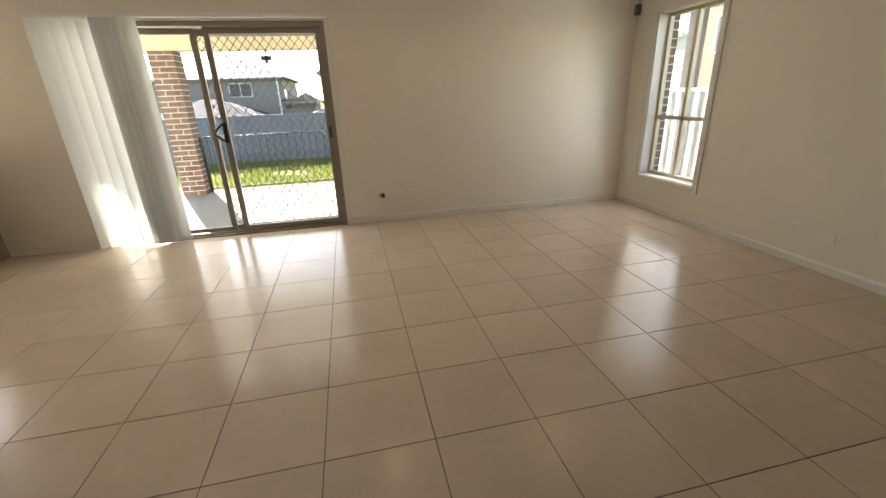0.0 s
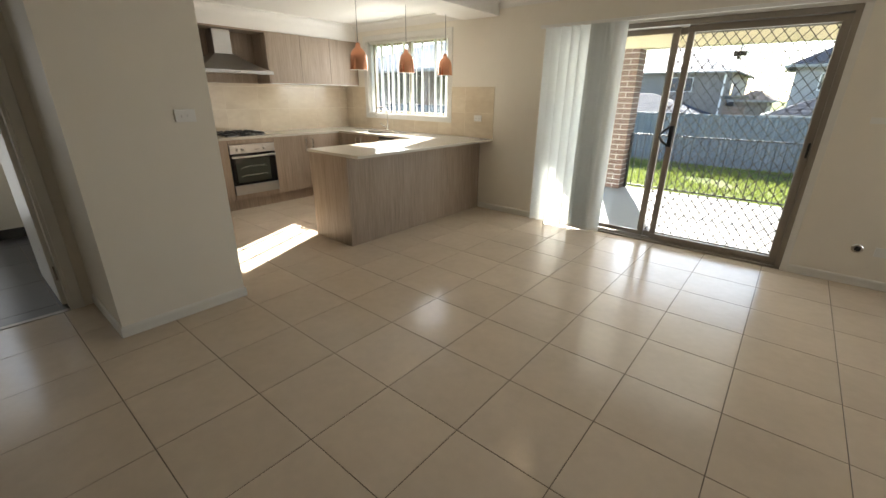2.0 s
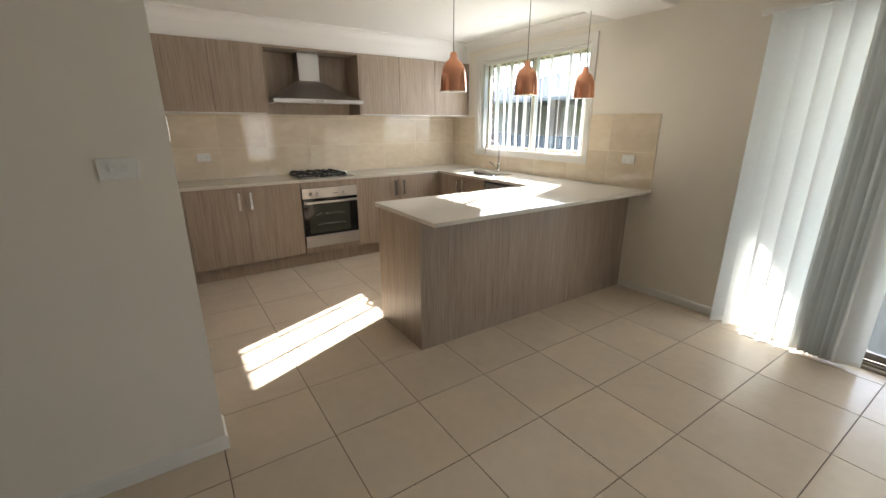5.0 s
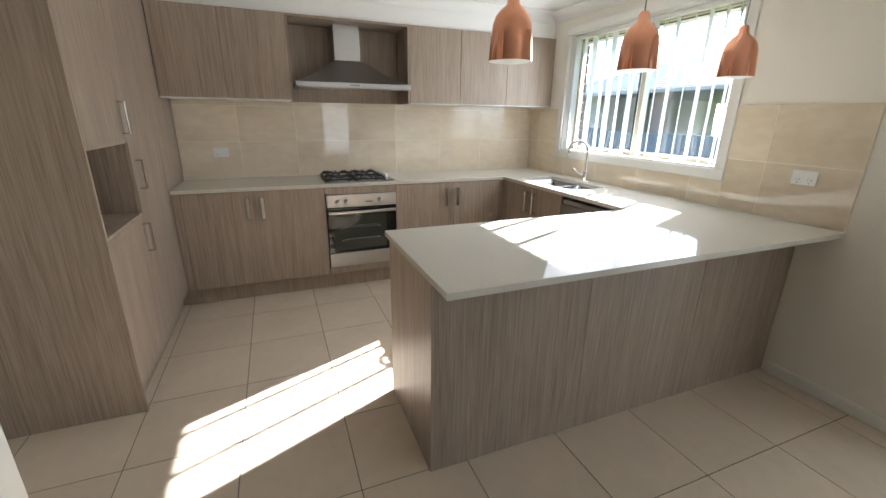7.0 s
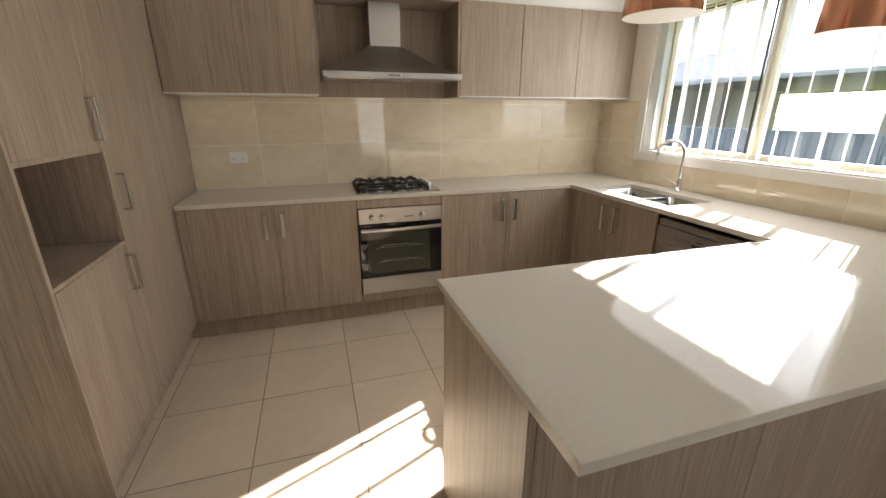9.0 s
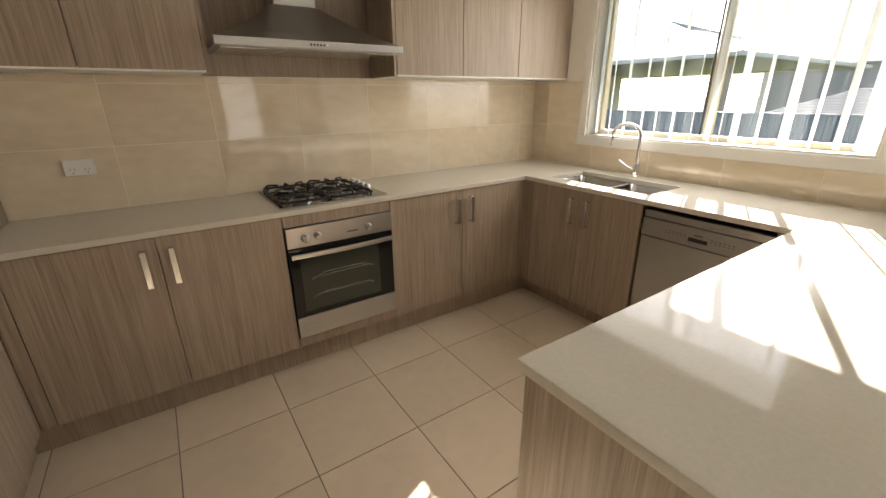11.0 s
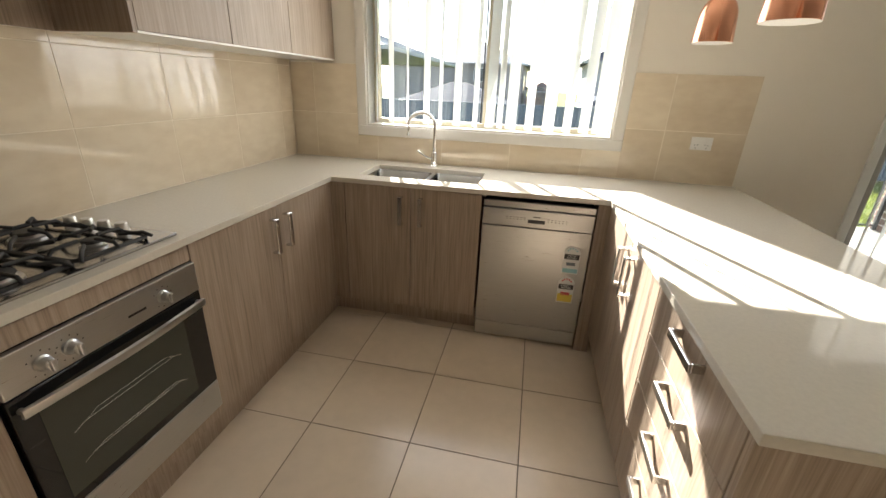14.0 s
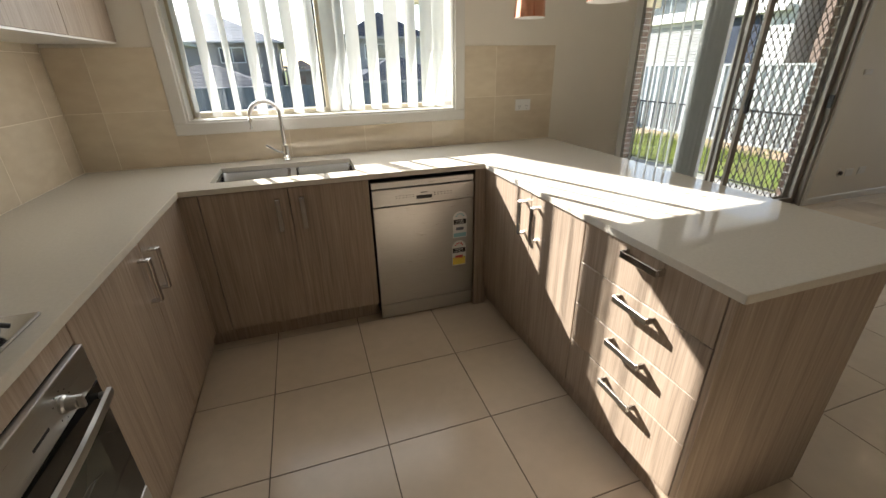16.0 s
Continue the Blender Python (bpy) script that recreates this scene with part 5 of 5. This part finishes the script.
V[:, 1] = np.stack([xs + w * np.cos(ang), ys + w * np.sin(ang), np.full(N, GROUND)], 1)
V[:, 2] = np.stack([xs + lean * np.sin(ang), ys + lean * np.cos(ang), GROUND + hh], 1)
me = bpy.data.meshes.new("lawn")
me.from_pydata(V.reshape(-1, 3).tolist(), [], np.arange(3 * N).reshape(-1, 3).tolist())
me.materials.append(GRASSM)
tagged(new("lawn", me), "bright green uneven lawn with bare patches", "grass", kind="stuff")


def hip_roof(x0, x1, y0, y1, z0, z1, over=0.5):
    """A hip roof with stepped tile courses."""
    bm = bmesh.new()
    x0, x1, y0, y1 = x0 - over, x1 + over, y0 - over, y1 + over
    half = min(x1 - x0, y1 - y0) / 2
    n = 22
    prev = None
    for k in range(n + 1):
        u = k / n
        ins = half * u
        r = [(x0 + ins, y0 + ins), (x1 - ins, y0 + ins), (x1 - ins, y1 - ins), (x0 + ins, y1 - ins)]
        z = z0 + (z1 - z0) * u
        ring = [bm.verts.new((a, b, z)) for a, b in r]
        if prev:
            for q in range(4):
                bm.faces.new((prev[q], prev[(q + 1) % 4], ring[(q + 1) % 4], ring[q]))
        else:
            bm.faces.new(ring)
        if k < n:
            prev = [bm.verts.new((v.co.x, v.co.y, v.co.z + 0.03)) for v in ring]
            for q in range(4):
                bm.faces.new((ring[q], ring[(q + 1) % 4], prev[(q + 1) % 4], prev[q]))
        else:
            try:
                bm.faces.new(ring)
            except ValueError:
                pass
    bmesh.ops.remove_doubles(bm, verts=bm.verts, dist=0.002)
    return bm


def house(name, label, x0, x1, y0, y1, zb, eave, ridge, wallm, roofm, wins=(), over=0.5, gutterm=None, wall_to=None):
    ob = thing(name, label, "house")
    part("wall", boxm(x0, wall_to or x1, y0, y1, zb, eave + 0.02), wallm, ob)
    r = part("roof", hip_roof(x0, x1, y0, y1, eave, ridge, over), roofm, ob)
    bm = bmesh.new()
    g = 0.1
    X0, X1, Y0, Y1 = x0 - over, x1 + over, y0 - over, y1 + over
    box(bm, X0 - g, X1 + g, Y0 - g, Y0, eave - 0.1, eave + 0.05)
    box(bm, X0 - g, X1 + g, Y1, Y1 + g, eave - 0.1, eave + 0.05)
    box(bm, X0 - g, X0, Y0, Y1, eave - 0.1, eave + 0.05)
    box(bm, X1, X1 + g, Y0, Y1, eave - 0.1, eave + 0.05)
    part("gutter", bm, gutterm or HOUSER, ob)
    for face, a0, a1, z0, z1 in wins:
        if face == "S":
            f = part("window", boxm(a0, a1, y0 - 0.04, y0 + 0.02, z0, z1), WHITE, ob)
            part("pane", boxm(a0 + 0.06, (a0 + a1) / 2 - 0.03, y0 - 0.05, y0 - 0.041, z0 + 0.06, z1 - 0.06), DARKWIN, f)
            part("pane", boxm((a0 + a1) / 2 + 0.03, a1 - 0.06, y0 - 0.05, y0 - 0.041, z0 + 0.06, z1 - 0.06), DARKWIN, f)
        else:
            X, s = (x1, 1) if face == "E" else (x0, -1)
            f = part("window", boxm(*sorted((X - 0.02 * s, X + 0.04 * s)), a0, a1, z0, z1), WHITE, ob)
            part("pane", boxm(*sorted((X + 0.041 * s, X + 0.05 * s)), a0 + 0.06, (a0 + a1) / 2 - 0.03, z0 + 0.06, z1 - 0.06), DARKWIN, f)
            part("pane", boxm(*sorted((X + 0.041 * s, X + 0.05 * s)), (a0 + a1) / 2 + 0.03, a1 - 0.06, z0 + 0.06, z1 - 0.06), DARKWIN, f)
    return ob


big = house("neighbour_house", "two-storey brick house with a wide hipped grey roof", -20.6, -5.8, 49.5, 64, GROUND, 3.75, 7.2, HOUSEW, ROOFL, [("S", -11.1, -8.9, 1.95, 3.3), ("E", 50.5, 51.6, 1.0, 2.7)])
part("downpipe", boxm(-6.35, -6.2, 49.3, 49.48, GROUND, 3.7), WHITE, big, "white downpipe")
house("neighbour_house", "low grey tiled roof in front of the brick house", -17.0, -6.0, 38.5, 48.0, GROUND, -0.35, 1.75, HOUSEW, ROOFM)
house("neighbour_house", "two-storey rendered house with a grey tiled roof", -0.8, 4.9, 34.7, 40.5, GROUND, 3.3, 5.2, HOUSER, ROOFM, [("S", 0.4, 2.0, 1.9, 2.9)])
house("neighbour_house", "single-storey wing with a grey tiled roof", -1.0, 4.6, 28.6, 33.8, GROUND, 0.6, 2.0, HOUSER, ROOFM)
house("neighbour_house", "distant brown-roofed brick house", -5.0, -2.6, 50, 58, GROUND, 1.2, 2.2, HOUSEW, ROOFB)
shed = thing("carport", "dark open-sided flat-roofed carport behind the fence", "carport")
part("roof", boxm(-5.4, -3.6, 44.0, 47.5, 1.35, 1.6), DARKWIN, shed)
part("screen_wall", boxm(-5.3, -3.7, 44.1, 44.25, 0.1, 0.75), ROOFB, shed)
for px in (-5.25, -4.5, -3.75):
    part("post", boxm(px - 0.06, px + 0.06, 44.3, 44.42, GROUND, 1.35), HOUSEW, shed)
n2 = house("neighbour_house", "pale house with a brick pier and wide tiled roof", -24, -12.2, 20.5, 30, GROUND, 2.7, 5.2, HOUSER, ROOFL, over=2.4, wall_to=-22.0)
part("pier", boxm(-10.9, -10.4, 18.7, 19.2, GROUND, 2.68), ROOFB, n2, "brick carport pier")
part("pier", boxm(-16.9, -16.4, 18.7, 19.2, GROUND, 2.68), ROOFB, n2, "brick carport pier")
pale = house("neighbour_house", "two-storey pale house with a slatted garage beyond the side fence", 12, 20, 13.4, 23, GROUND, 4.6, 6.4, HOUSEPALE, ROOFM, [("W", 18, 20, 3.3, 4.2)])
for k in range(16):
    part("cladding_slat", boxm(11.93, 11.995, 16.0, 20.5, 0.75 + 0.13 * k, 0.85 + 0.13 * k), HOUSER, pale)
part("beam", boxm(11.7, 12.0, 13.6, 20.7, 2.95, 3.15), WHITE, pale)
part("wall_panel", boxm(11.94, 11.996, 14.6, 15.8, GROUND, 2.9), ROOFM, pale, "blue-grey rendered wall panel")
house("neighbour_house", "two-storey brown brick house beyond the side fence", 12, 20, 2.5, 12.6, GROUND, 4.6, 6.4, HOUSEB, ROOFB, [("W", 10.0, 12.2, 2.3, 3.4), ("W", 6.5, 8.5, 2.3, 3.4)])
house("neighbour_house", "low brown brick house beyond the laundry fence", -22, -10.5, -14, 4.5, GROUND, 2.7, 4.8, HOUSEB, ROOFM, [("E", -3.5, -1.5, 1.3, 2.3)], over=0.6, gutterm=WHITE)
roofline = structure("house_roof", boxm(-7.4, 4.3, -6, 5.3, 2.62, 2.72), ROOFM, "roof plane over the house", "roof")

# ---- floor tiles ----
TX, TY, OXT, OYT = 0.458, 0.462, -4.435, 3.214
cache = {}


def floor_tile(x0, x1, y0, y1, z, mat, parent, joint=0.004, thick=0.0028):
    w, h = round(x1 - x0, 4), round(y1 - y0, 4)
    key = (w, h, mat.name)
    if key not in cache:
        cache[key] = mesh_of(boxm(0, w, 0, h, -thick, 0, 0.0009, 1), mat)
    o = new("tile", cache[key])
    o.parent = parent
    o.location = (x0, y0, z)


rest = bmesh.new()
j = 0.002
for b in range(-15, 5):
    y0, y1 = OYT + TY * b + j, OYT + TY * (b + 1) - j
    y0, y1 = max(y0, YS + 0.001), min(y1, YN - 0.001)
    if y1 - y0 < 0.01:
        continue
    for a in range(-4, 20):
        x0, x1 = OXT + TX * a + j, OXT + TX * (a + 1) - j
        x0, x1 = max(x0, XL + 0.001), min(x1, XR - 0.001)
        if x1 - x0 < 0.01:
            continue
        ya = y0
        if y0 < KY0 and x0 < LX:
            if y1 > KY0 + 0.05:
                ya = KY0 + 0.001
                if x1 > LX + 0.01:
                    floor_tile(LX + 0.001, x1, y0, KY0 + 0.0005, 0.0, TILE, floor)
            else:
                x0 = LX + 0.001
                if x1 - x0 < 0.01:
                    continue
        if y1 > 0.45 and x0 < 4:
            floor_tile(x0, x1, ya, y1, 0.0, TILE, floor)
        else:
            box(rest, x0, x1, y0, y1, -0.0028, 0.0, 0)
tagged(part("floor_tiles_far", rest, TILE), "beige porcelain floor tiles at the back of the living room", "floor tiles", kind="stuff")
lf = bpy.data.objects["laundry_floor"]
for a in range(5):
    for b in range(-7, 3):
        x0, x1 = LXW - 0.25 + 0.605 * a, LXW - 0.254 + 0.605 * (a + 1)
        y0, y1 = 0.135 + 0.305 * b, 0.131 + 0.305 * (b + 1)
        x0, x1, y0, y1 = max(x0, LXW + 0.001), min(x1, LX - 0.03), max(y0, -1.899), min(y1, KY0 - 0.101)
        if x1 - x0 > 0.02 and y1 - y0 > 0.02:
            floor_tile(x0, x1, y0, y1, -0.0012, DARKTILE, lf)
